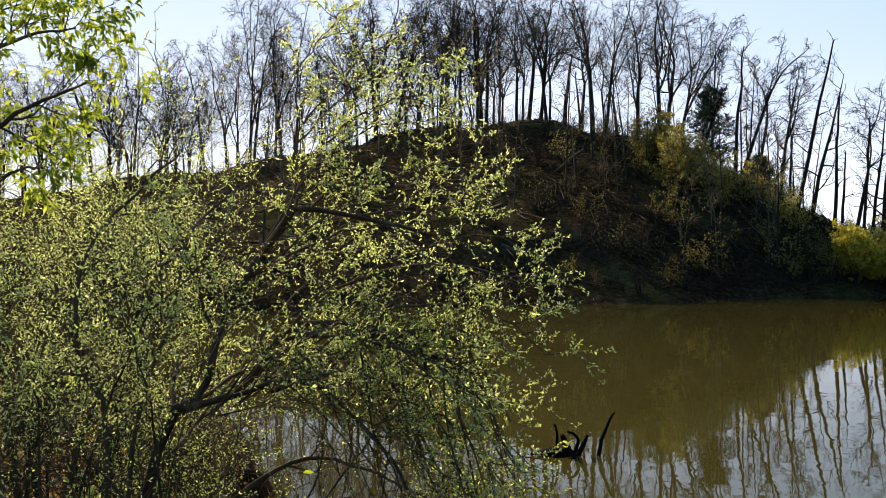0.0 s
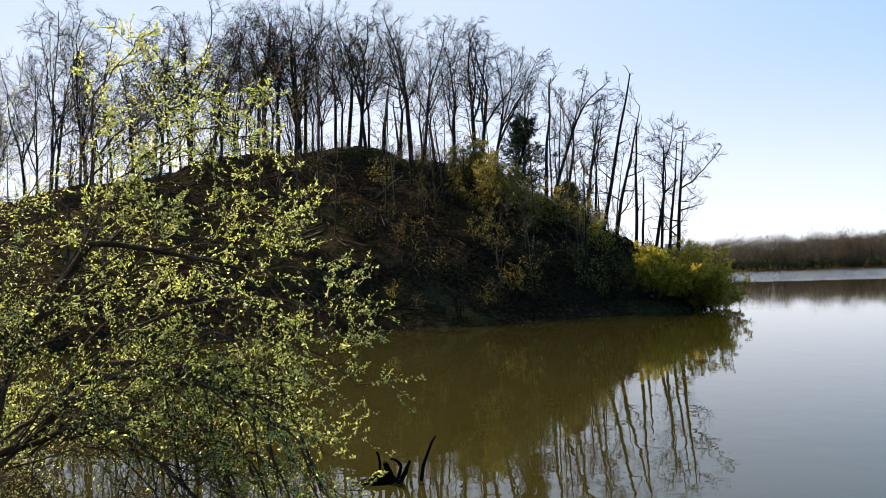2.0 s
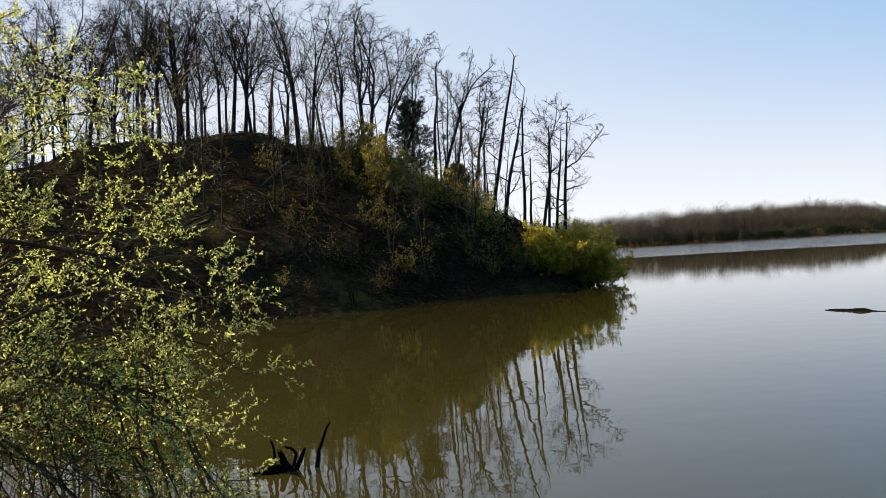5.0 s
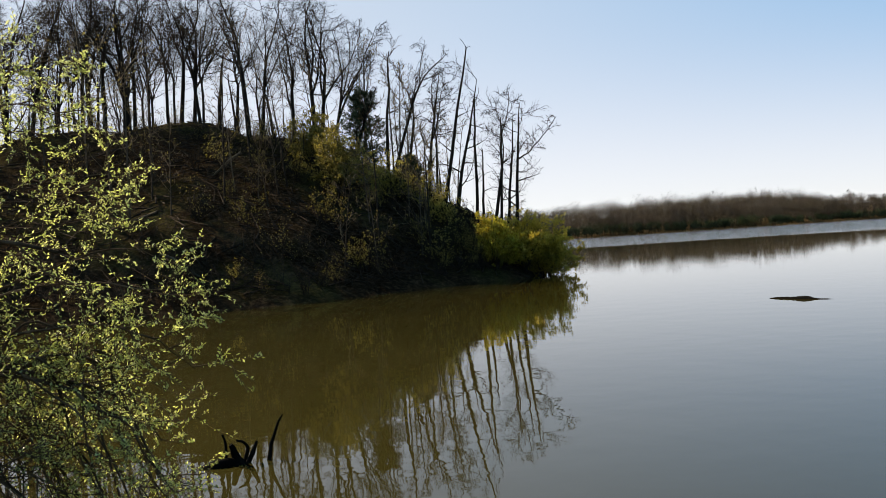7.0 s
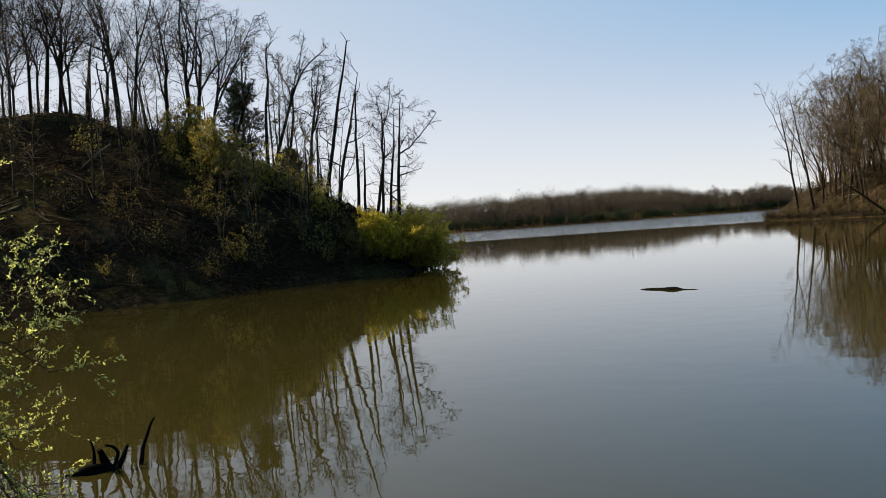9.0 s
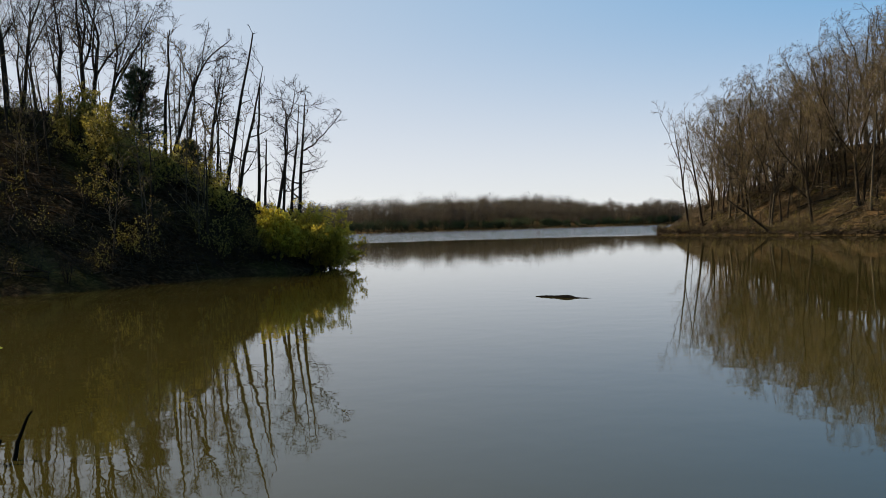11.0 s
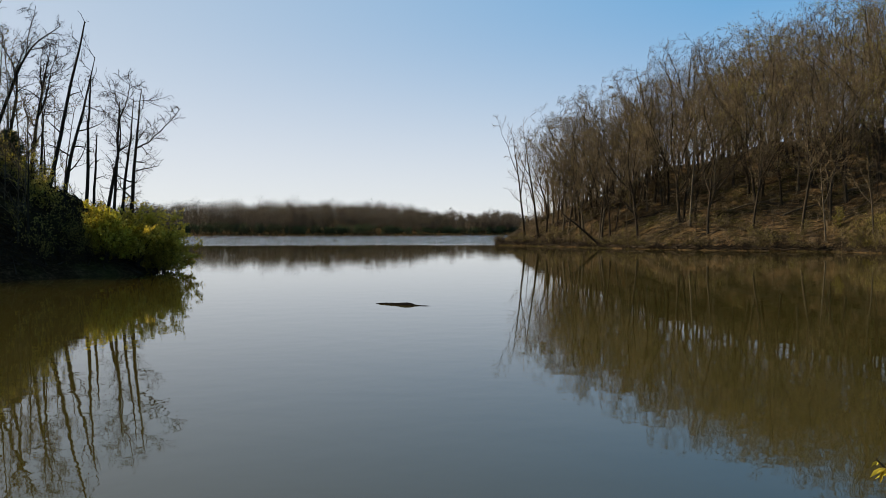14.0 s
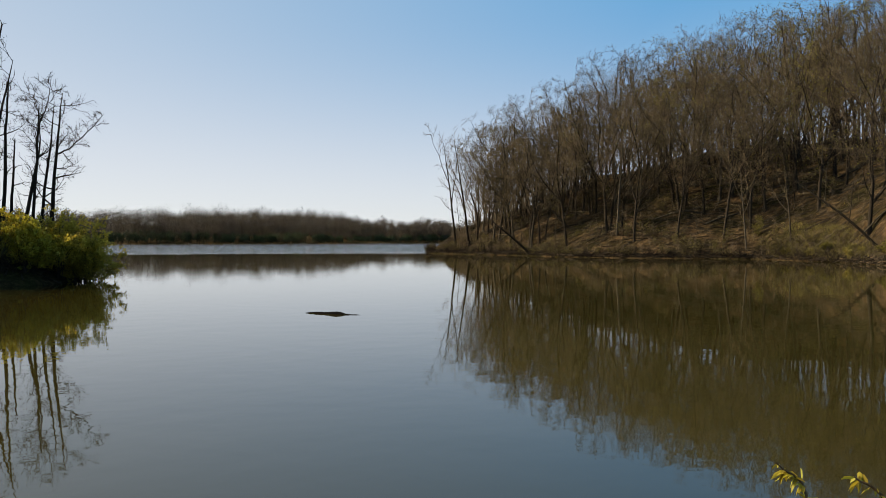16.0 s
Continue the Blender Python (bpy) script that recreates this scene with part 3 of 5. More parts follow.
        rho2 = np.where(rho > 0.7 * lump, lump * (0.7 + 0.5 * np.tanh((rho / lump - 0.7) / 0.5)), rho)
        pull = rho2 / np.maximum(rho, 1e-6)
        C[..., :2] *= pull
        C[..., 2:] = np.where(p[..., 2:] > 0, mid + (C[..., 2:] - mid) * pull, C[..., 2:])
    top = max(C[..., 2].max() for C in (CL, C1, C2, C3, C4))
    for C in (C0, CL, C1, C2, C3, C4, CB, CC):  # to the full height, and leaning
        C[..., 2] *= height / top
        C[..., :2] += np.array(lean) * (C[..., 2:] / height).clip(0, 2)
    tree = new("tree")
    part("trunk", mesh_from("trunk", *tubes(C0, R0, 9 if fine else 6), bark), tree)
    for k in range(stems):
        part("limb", mesh_from("limb", *tubes(CL[k:k + 1], RL[k:k + 1], 6 if fine else 5), bark), tree)
    part("branchwork", mesh_from("branchwork", *join([tubes(C1, R1, 4 if fine else 3), tubes(CB, RB, 3)]), bark), tree)
    part("crown", mesh_from("crown", *join([tubes(C2, R2, 3), tubes(C3, R3, 3), tubes(C4, R4, 3), tubes(CC, RC, 3)]), twig), tree, "fine bare twigs")
    if leaf:
        part("foliage", mesh_from("foliage", *leaves_on(rng, C3, leaf, leaf_size, spread=leaf_size * 1.2), leaf_mat, False), tree, "tiny opening spring leaves")
    return tree


def along_shore(rng, i0, i1, n, off0, off1):
    """Places on land, off0 to off1 metres from the waterline between two corners of the shore."""
    out = []
    leg = SHORE[i0:i1 + 1]
    ln = np.hypot(*np.diff(leg, axis=0).T)
    for k in range(n):
        s = (k + rng.uniform(0, 1)) / n * ln.sum()
        j = min(int(np.searchsorted(np.cumsum(ln), s)), len(ln) - 1)
        u = 1 - (np.cumsum(ln)[j] - s) / ln[j]
        p = leg[j] * (1 - u) + leg[j + 1] * u
        e = leg[j + 1] - leg[j]
        for sign in (1, -1):
            q = p + sign * np.array([-e[1], e[0]]) / ln[j] * rng.uniform(off0, off1)
            if inside_by(SHORE, q[:1], q[1:])[0] > 0:
                out.append((float(q[0]), float(q[1])))
                break
    return out


def stand(x, y, turn=0.0, size=1.0, sink=0.1):
    return Matrix.Translation((x, y, ground_z(x, y) - sink)) @ Matrix.Rotation(radians(turn), 4, "Z") @ Matrix.Diagonal((size, size, size, 1))


def plant_copies(kinds, spots, label, category, group, rng, turns=360):
    """Things at the spots (x, y, size): each kind's first use is the built thing itself, later ones are copies."""
    used = set()
    for n, (x, y, size) in enumerate(spots):
        k = n if n < len(kinds) else rng.randint(len(kinds))
        m = stand(x, y, rng.uniform(0, turns), size * rng.uniform(0.9, 1.1))
        ob = copy_thing(kinds[k], m) if k in used else kinds[k]
        ob.matrix_basis = m
        used.add(k)
        tagged(ob, label, category, group)


rng = np.random.RandomState(5)
# single trees on the dark hill: bearing and distance of the foot, bearing and slope of the top, girth, kind
HILL_TREES = [(16.2, 63, 16.85, 0.224, 0.14, "snag"), (16.45, 63, 19.0, 0.236, 0.14, "sparse"), (17.4, 63, 18.5, 0.215, 0.12, "sparse"), (18.65, 61, 19.9, 0.192, 0.13, "sparse"),
              (19.6, 60, 21.75, 0.222, 0.14, "snag"), (19.3, 61, 19.6, 0.19, 0.09, "sparse"), (20.4, 58, 22.2, 0.185, 0.13, "sparse"), (17.9, 60, 19.5, 0.105, 0.09, "snag"),
              (21.7, 59, 22.45, 0.169, 0.12, "snag"), (22.15, 60, 22.4, 0.104, 0.1, "snag"), (22.7, 58, 24.6, 0.178, 0.13, "sparse"), (23.2, 58, 23.9, 0.14, 0.11, "snag"),
              (23.6, 58.5, 24.55, 0.145, 0.12, "sparse"), (24.1, 58, 25.15, 0.154, 0.15, "limb"), (13.8, 64, 15.7, 0.187, 0.14, "sparse"), (13.9, 65, 11.9, 0.15, 0.16, "snag"),
              (5.57, 74, 6.1, 0.226, 0.2, "snag"), (6.65, 72, 6.3, 0.206, 0.12, "snag"), (7.43, 64, 7.5, 0.32, 0.19, "full"), (14.1, 64, 14.4, 0.143, 0.07, "snag"),
              (9.0, 66, 8.6, 0.215, 0.13, "sparse"), (10.24, 68, 10.6, 0.302, 0.17, "full"), (11.6, 66, 11.8, 0.297, 0.19, "full"), (11.9, 66.5, 13.2, 0.296, 0.17, "full"),
              (-6.6, 74, -7.2, 0.305, 0.2, "full"), (-5.3, 78, -4.4, 0.318, 0.18, "full"), (-3.9, 78, -3.1, 0.318, 0.16, "full"), (-2.45, 76, -2.3, 0.328, 0.18, "full"),
              (-1.97, 77, -1.7, 0.325, 0.18, "full"), (-1.2, 74, -0.3, 0.328, 0.18, "full"), (0.13, 72, 0.4, 0.328, 0.3, "full"), (0.56, 74, 1.0, 0.322, 0.16, "full"),
              (1.4, 78, 1.7, 0.318, 0.14, "full"), (2.57, 78, 2.2, 0.306, 0.16, "full"), (3.33, 76, 4.2, 0.31, 0.19, "full"), (4.1, 76, 4.8, 0.298, 0.17, "full"),
              (6.72, 74, 7.1, 0.3, 0.15, "full"), (12.6, 67, 14.7, 0.272, 0.14, "full"), (8.3, 72, 9.3, 0.31, 0.15, "full"), (14.8, 68, 15.3, 0.235, 0.12, "sparse")]
for n, (az, d, az_top, slope, girth, kind) in enumerate(HILL_TREES):
    x, y = polar(az, d)
    h = 2.4 + slope * d - ground_z(x, y) + 0.1
    r = np.random.RandomState(300 + n)
    lean = d * math.tan(radians(az_top - az))
    across = (lean * math.cos(radians(az)), -lean * math.sin(radians(az)))
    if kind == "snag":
        tree = bare_tree(r, h, girth, across, 0, (4, 2, 2, 0), reach=0.12, low=0.35, bark=TWIG_SHADED, twig=TWIG_SHADED, taper=0.7, wobble=0.05)
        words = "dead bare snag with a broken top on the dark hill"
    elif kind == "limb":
        tree = bare_tree(r, h, girth, across, 0, (12, 5, 4, 2), reach=0.24, low=0.15, spread=66, bark=TWIG_SHADED, twig=TWIG_SHADED, rmin=0.013,
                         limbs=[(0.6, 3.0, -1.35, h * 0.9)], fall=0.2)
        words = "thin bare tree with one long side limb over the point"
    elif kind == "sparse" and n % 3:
        tree = wild_tree(r, h, girth, across, 0.5, 2, 10, (9, 5, 4, 2), 0.3, rmin=0.011, bark=TWIG_SHADED, twig=TWIG_SHADED)
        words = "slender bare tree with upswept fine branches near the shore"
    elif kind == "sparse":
        tree = bare_tree(r, h, girth, across, 0.45 if n % 2 else 0, (11, 5, 4, 2), reach=0.2, low=0.2, spread=60, bark=TWIG_SHADED, twig=TWIG_SHADED, fall=0.2, wobble=0.03, rmin=0.013)
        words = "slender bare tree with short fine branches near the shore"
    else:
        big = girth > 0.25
        tree = wild_tree(r, h, girth, across, 0.32 if big else 0.36 + 0.04 * (n % 4), 5 if big else 3 + n % 2, 24 if big else 16 + 2 * (n % 3), (9, 6, 5, 2), 0.4, rmin=0.0105, bark=TWIG_SHADED, twig=TWIG_SHADED,
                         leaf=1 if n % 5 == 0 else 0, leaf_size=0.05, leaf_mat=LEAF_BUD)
        words = "bare deciduous tree with a spreading crown on the hill, backlit shade in its bark colour"
    tree.matrix_basis = stand(x, y)
    tagged(tree, words, "tree", "trees on the dark hill")

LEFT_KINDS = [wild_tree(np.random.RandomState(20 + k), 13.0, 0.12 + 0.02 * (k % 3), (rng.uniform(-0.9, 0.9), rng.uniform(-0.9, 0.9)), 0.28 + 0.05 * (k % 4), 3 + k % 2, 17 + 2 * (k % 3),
                        (8, 6, 4, 2), 0.4, leaf=(1 if k % 4 == 0 else 0), leaf_size=0.05, rmin=0.012, bark=TWIG_SHADED, twig=TWIG_SHADED, leaf_mat=LEAF_BUD) for k in range(7)]
spots = []
for n in range(76):
    az = -35 + 44 * (n / 76) ** 1.4 + rng.uniform(-0.5, 0.5)
    d = rng.uniform(68, 96)
    spots.append((*polar(az, d), np.interp(az, (-35, -24, -16, -12, -6, 9), (0.9, 1.02, 1.12, 1.28, 1.2, 0.95)) * rng.uniform(0.74, 1.0)))
plant_copies(LEFT_KINDS, spots, "bare deciduous tree on the hill, backlit shade put into its bark colour", "tree", "trees on the dark hill", rng)

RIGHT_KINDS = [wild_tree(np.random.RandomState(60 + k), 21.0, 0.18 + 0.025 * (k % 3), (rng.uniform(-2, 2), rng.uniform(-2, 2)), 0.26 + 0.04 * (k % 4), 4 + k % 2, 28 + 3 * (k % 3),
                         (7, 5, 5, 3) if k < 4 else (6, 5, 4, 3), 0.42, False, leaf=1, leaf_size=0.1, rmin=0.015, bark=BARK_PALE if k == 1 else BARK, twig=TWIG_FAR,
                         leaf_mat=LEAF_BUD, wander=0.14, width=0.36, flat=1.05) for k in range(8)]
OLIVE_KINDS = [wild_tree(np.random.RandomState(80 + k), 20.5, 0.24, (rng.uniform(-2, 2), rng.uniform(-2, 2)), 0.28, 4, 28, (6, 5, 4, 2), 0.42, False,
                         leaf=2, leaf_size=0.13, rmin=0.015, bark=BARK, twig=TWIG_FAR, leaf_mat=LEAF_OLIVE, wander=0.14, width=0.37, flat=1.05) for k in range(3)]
spots, back, olive = [], [], []
for n in range(138):
    az = 50.7 + 27.0 * ((n * 0.61803) % 1.0)
    d0, d1 = np.interp(az, RIGHT_HILL[:, 0], RIGHT_HILL[:, 1]), np.interp(az, RIGHT_HILL[:, 0], RIGHT_HILL[:, 2])
    u = 0.03 + 0.97 * rng.uniform(0, 1) ** 0.85
    size = np.interp(az, (50, 55, 60, 66, 77), (0.97, 1.02, 1.06, 1.18, 1.25)) * rng.uniform(0.9, 1.0) * (1.0 if u > 0.35 else 0.92)
    green = rng.uniform() < np.interp(az, (58, 64, 70), (0.05, 0.25, 0.6))
    (olive if green else spots if u < 0.62 else back).append((*polar(az, d0 + (d1 - d0) * u + 1.5), size))
plant_copies(RIGHT_KINDS[4:], back, "tall bare tree with opening buds high on the sunlit slope", "tree", "trees on the sunlit hill", rng)
plant_copies(OLIVE_KINDS, olive, "tall tree hazed olive-green with young leaves on the slope", "tree", "trees on the sunlit hill", rng)
plant_copies(RIGHT_KINDS[:4], spots, "tall bare tree with opening buds on the sunlit slope", "tree", "trees on the sunlit hill", rng)

# saplings under the tall trees of both hills
SLIM_KINDS = [bare_tree(np.random.RandomState(90 + k), 7.0, 0.06, (rng.uniform(-0.8, 0.8), rng.uniform(-0.8, 0.8)), 0, (9, 4, 3, 0), fine=False, rmin=0.014, reach=0.28, low=0.25,
                        bark=BARK_PALE if k % 2 else BARK, twig=TWIG_FAR, leaf=1 if k % 2 else 0, leaf_size=0.09, leaf_mat=LEAF_BUD, name="sapling") for k in range(4)]
spots = []
for n in range(110):
    tab, az = (RIGHT_HILL, 49.5 + 28 * rng.uniform()) if n % 5 < 2 else (LEFT_HILL, -25 + 47 * rng.uniform())
    d0, d1 = np.interp(az, tab[:, 0], tab[:, 1]), np.interp(az, tab[:, 0], tab[:, 2])
    spots.append((*polar(az, d0 + 2 + (d1 - d0) * 0.9 * rng.uniform()), rng.uniform(0.5, 1.3) * (1.0 if tab is RIGHT_HILL else 0.95)))
plant_copies(SLIM_KINDS, spots, "slim bare sapling among the taller trees", "sapling", "saplings on the hills", rng)


def fallen_sticks(name, tab, az0, az1, n, seed, mat, across=3.0):
    """Dead sticks lying about the slope."""
    r = np.random.RandomState(seed)
    az = r.uniform(az0, az1, n)
    d0, d1 = np.interp(az, tab[:, 0], tab[:, 1]), np.interp(az, tab[:, 0], tab[:, 2])
    d = d0 + 0.6 + (d1 - d0) * r.uniform(0, 1, n)
    x, y = d * np.sin(np.radians(az)), d * np.cos(np.radians(az))
    a, ln = r.normal(size=n) * across - np.radians(az), r.uniform(0.4, 2.6, n)
    ends = []
    for s in (-0.5, 0.0, 0.5):
        px, py = x + np.cos(a) * ln * s, y + np.sin(a) * ln * s
        ends.append(np.stack([px, py, terrain(px, py) + 0.04 + r.uniform(0, 0.12, n)], -1))
    ob = new(name, mesh_from(name, *tubes(np.stack(ends[::2], 1), np.array([[0.05, 0.015]]) * r.uniform(0.5, 1.4, (n, 1)), 3), mat))
    tagged(ob, "dead sticks and brush strewn over the slope", "brush", kind="stuff")


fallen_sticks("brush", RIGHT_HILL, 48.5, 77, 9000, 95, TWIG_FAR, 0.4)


def undergrowth(n, tab, az0, az1, seed, mat):
    """Knee-high leafless brush over the woodland floor."""
    r = np.random.RandomState(seed)
    az = r.uniform(az0, az1, n)
    d0, d1 = np.interp(az, tab[:, 0], tab[:, 1]), np.interp(az, tab[:, 0], tab[:, 2])
    d = d0 + 0.5 + (d1 - d0) * r.uniform(0, 1, n) ** 1.4
    x, y = d * np.sin(np.radians(az)), d * np.cos(np.radians(az))
    base = np.stack([x, y, terrain(x, y) - 0.05], -1)
    C0 = np.stack([base, base + np.stack([r.normal(size=n) * 0.3, r.normal(size=n) * 0.3, r.uniform(0.4, 1.5, n)], -1)], 1)
    C1, R1 = sprout(r, C0, np.full((n, 2), 0.02), 7, 0.05, 0.9, 55, 0.7, 1, 0.2, 0.05, rr=0.8, rmin=0.016)
    ob = new("undergrowth", mesh_from("undergrowth", *join([tubes(C0, np.full((n, 2), 0.022), 3), tubes(C1, R1, 3)]), mat))
    tagged(ob, "knee-high leafless brush on the woodland floor", "undergrowth", kind="stuff")


def bank_shade_roots(n, seed):
    """Dark roots and dead wood along the sunlit shore, added for the shade under its undercut bank."""
    r = np.random.RandomState(seed)
    leg = SHORE[21:30]
    i = r.randint(0, len(leg) - 1, n)
    u = r.uniform(0, 1, (n, 1))
    e = leg[i + 1] - leg[i]
    p = leg[i] + e * u
    out = np.stack([-e[:, 1], e[:, 0]], -1) / np.hypot(e[:, 0], e[:, 1])[:, None]
    out = np.where((inside_by(SHORE, *(p + out * 0.5).T) > 0)[:, None], -out, out)
    a = p - out * r.uniform(-0.1, 0.7, (n, 1)) + e * 0
    b = p + out * r.uniform(-0.2, 0.5, (n, 1)) + unit(e) * r.normal(size=(n, 1)) * 0.8
    za = np.maximum(terrain(a[:, 0], a[:, 1]), 0) + r.uniform(0, 0.35, n)
    C = np.stack([np.column_stack([a, za]), np.column_stack([b, r.uniform(-0.1, 0.45, n)])], 1)
    ob = new("roots", mesh_from("roots", *tubes(C, np.array([[0.07, 0.025]]) * r.uniform(0.5, 1.5, (n, 1)), 3), BARK))
    tagged(ob, "dark roots and dead wood added for the shade under the bank", "roots", kind="stuff")


bank_shade_roots(2600, 97)
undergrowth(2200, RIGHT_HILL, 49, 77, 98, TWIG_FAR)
undergrowth(900, LEFT_HILL, -26, 24, 99, TWIG_SHADED)
fallen_sticks("brush", LEFT_HILL, -28, 25, 3000, 96, TWIG_SHADED)

# single trees of the sunlit hill: bearing, distance, height of the top, lean to the right, girth, bend
for n, (az, d, ztop, lean, girth, bend) in enumerate([(75.3, 95, 9.2, -9.0, 0.17, 0.6), (54.3, 132, 6.9, -7.4, 0.2, 1.2), (56.8, 134, 11.9, -8.3, 0.18, 0.6), (49.3, 153, 19.7, -2.2, 0.2, 0.0),
                                                (50.2, 150, 19.3, -2.6, 0.22, 0.0), (59.7, 124, 22.0, 1.3, 0.17, 0.0), (67.6, 115, 11.7, -0.7, 0.12, 0.0), (70.2, 112, 10.7, -0.8, 0.12, 0.0)]):
    x, y = polar(az, d)
    r = np.random.RandomState(400 + n)
    h = ztop - ground_z(x, y)
    across = (lean * math.cos(radians(az)), -lean * math.sin(radians(az)))
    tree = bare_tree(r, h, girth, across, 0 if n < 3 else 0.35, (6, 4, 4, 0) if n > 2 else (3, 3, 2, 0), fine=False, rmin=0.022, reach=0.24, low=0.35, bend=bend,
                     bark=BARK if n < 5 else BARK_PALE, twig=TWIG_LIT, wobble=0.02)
    tree.matrix_basis = stand(x, y)
    tagged(tree, "leaning bare trunk over the sunlit shore" if n < 3 else "slim bare tree at the foot of the sunlit slope", "tree", "trees on the sunlit hill")


# ---- conifer ----
def conifer(rng, height):
    tree = new("conifer")
    C0 = path([(0, 0, -0.5), (0.05, 0, height * 0.5), (0, 0.05, height)], 10)[None]
    R0 = np.linspace(0.13, 0.02, 11)[None]
    C1, R1 = sprout(rng, C0, R0, 90, 0.06, 0.98, 74, 0.5, 4, 0.06, 0.02, rr=0.3, rmin=0.012, fall=0.88)
    C2, R2 = sprout(rng, C1, R1, 9, 0.2, 1.0, 48, 0.42, 2, 0.1, 0.03, rmin=0.008)
    part("trunk", mesh_from("trunk", *join([tubes(C0, R0, 8), tubes(C1, R1, 4), tubes(C2, R2, 3)]), BARK), tree)
    part("foliage", mesh_from("foliage", *leaves_on(rng, C2, 10, 0.06, length=4.5), NEEDLE, False), tree, "dark green needles")
    return tree


for n, (az, d, h) in enumerate([(14.8, 65, 5.8), (17.6, 63, 2.4)]):
    ob = conifer(np.random.RandomState(510 + n), h)
    ob.matrix_basis = stand(*polar(az, d))
    tagged(ob, "small dark green evergreen among bare trees", "tree", "evergreens on the hill")


# ---- shrubs ----
def shrub(rng, height, width, stems, leaf, leaf_size, mat, twig, n1=6, n2=4, rmin=0.008, droop=0.0, name="shrub", up=0.05):
    ob = new(name)
    a = rng.uniform(0, 6.283, stems)
    out = rng.uniform(0.25, 1.0, stems) * width
    h = height * rng.uniform(0.6, 1.05, stems) * (1 - 0.3 * (out / width) ** 2)
    base = np.stack([np.cos(a), np.sin(a), 0 * a], -1) * rng.uniform(0, 0.18, (stems, 1)) * width
    base[:, 2] = -0.25
    tip = np.stack([np.cos(a) * out, np.sin(a) * out, h], -1)
    ctrl = base * 0.5 + tip * np.array([0.35, 0.35, 0.62])
    u = np.linspace(0, 1, 6)[None, :, None]
    C0 = base[:, None] * (1 - u) ** 2 + 2 * ctrl[:, None] * u * (1 - u) + tip[:, None] * u ** 2
    C0[:, 1:] += np.cumsum(rng.normal(size=(stems, 5, 3)) * 0.02 * height, 1)
    R0 = np.linspace(0.012 * height ** 0.5 + 0.006, 0.006, 6)[None] * np.ones((stems, 1))
    C1, R1 = sprout(rng, C0, R0, n1, 0.25, 0.98, 42, 0.42, 3, 0.16, up, rr=0.6, rmin=rmin)
    C2, R2 = sprout(rng, C1, R1, n2, 0.2, 1.0, 42, 0.5, 1, 0.16, up, rr=0.7, rmin=rmin * 0.8)
    part("stem_clump", mesh_from("stem_clump", *join([tubes(C0, R0, 4), tubes(C1, R1, 3), tubes(C2, R2, 3)]), twig), ob)
    if leaf:
        part("foliage", mesh_from("foliage", *leaves_on(rng, C2, leaf, leaf_size, spread=leaf_size * 0.7, droop=droop), mat, False), ob, "small spring leaves")
    return ob


BARE_SHRUBS = [shrub(np.random.RandomState(600 + k), 2.2, 1.2, 7, 0 if k % 2 else 1, 0.06, LEAF_BUD, TWIG_SHADED, 6, 4, 0.01) for k in range(5)]
GREEN_SHRUBS = [shrub(np.random.RandomState(620 + k), 2.4, 1.4, 8, 4, 0.065, LEAF_SHRUB, TWIG_SHADED, 5, 3, 0.009) for k in range(5)]
spots = []
for n in range(40):
    az = -26 + 38 * rng.uniform()
    d0, d1 = np.interp(az, LEFT_HILL[:, 0], LEFT_HILL[:, 1]), np.interp(az, LEFT_HILL[:, 0], LEFT_HILL[:, 2])
    spots.append((*polar(az, d0 + 1.2 + (d1 - d0) * 0.95 * rng.uniform() ** 1.3), rng.uniform(0.5, 1.25)))
spots += [(x, y, rng.uniform(0.4, 0.9)) for x, y in along_shore(rng, 1, 7, 30, 0.3, 1.6)]
spots += [(*polar(rng.uniform(-10, 9), rng.uniform(52, 73)), rng.uniform(0.5, 1.0)) for n in range(24)]
plant_copies(BARE_SHRUBS, spots, "tangled leafless shrub in the hill's shade", "shrub", "shrubs on the dark hill", rng)
spots = []
for n in range(68):
    az = 4 + 21.5 * rng.uniform() ** 0.75
    d0, d1 = np.interp(az, LEFT_HILL[:, 0], LEFT_HILL[:, 1]), np.interp(az, LEFT_HILL[:, 0], LEFT_HILL[:, 2])
    spots.append((*polar(az, d0 + 0.8 + (d1 - d0) * (0.8 if az < 20 else 0.6) * rng.uniform()), rng.uniform(0.45, 1.0)))
plant_copies(GREEN_SHRUBS, spots, "leafing dull green shrub on the shaded hillside", "shrub", "green shrubs on the dark hill", rng)

for n, (az, d, h, w, mat) in enumerate([(25.6, 56.3, 3.7, 2.4, LEAF_POINT), (26.3, 57.4, 3.3, 2.2, LEAF_POINT), (26.0, 55.9, 2.3, 1.9, LEAF_POINT), (24.6, 55, 3.1, 1.9, LEAF_POINT), (22.8, 53.5, 3.2, 1.2, LEAF_GOLD), (23.3, 54, 2.2, 1.2, LEAF_GOLD),
                                        (13.0, 56, 4.2, 1.6, LEAF_SHRUB), (11.5, 60, 3.4, 1.7, LEAF_SHRUB)]):
    ob = shrub(np.random.RandomState(640 + n), h, w, 16, 12, 0.085, mat, TWIG_SHADED, 8, 5, 0.008, name="shrub", up=0.0)
    ob.matrix_basis = stand(*polar(az, d))
    tagged(ob, "dense yellow-green leafing bush overhanging the point" if n < 6 else "tall yellow-green shrub on the slope", "bush", "bushes on the point")

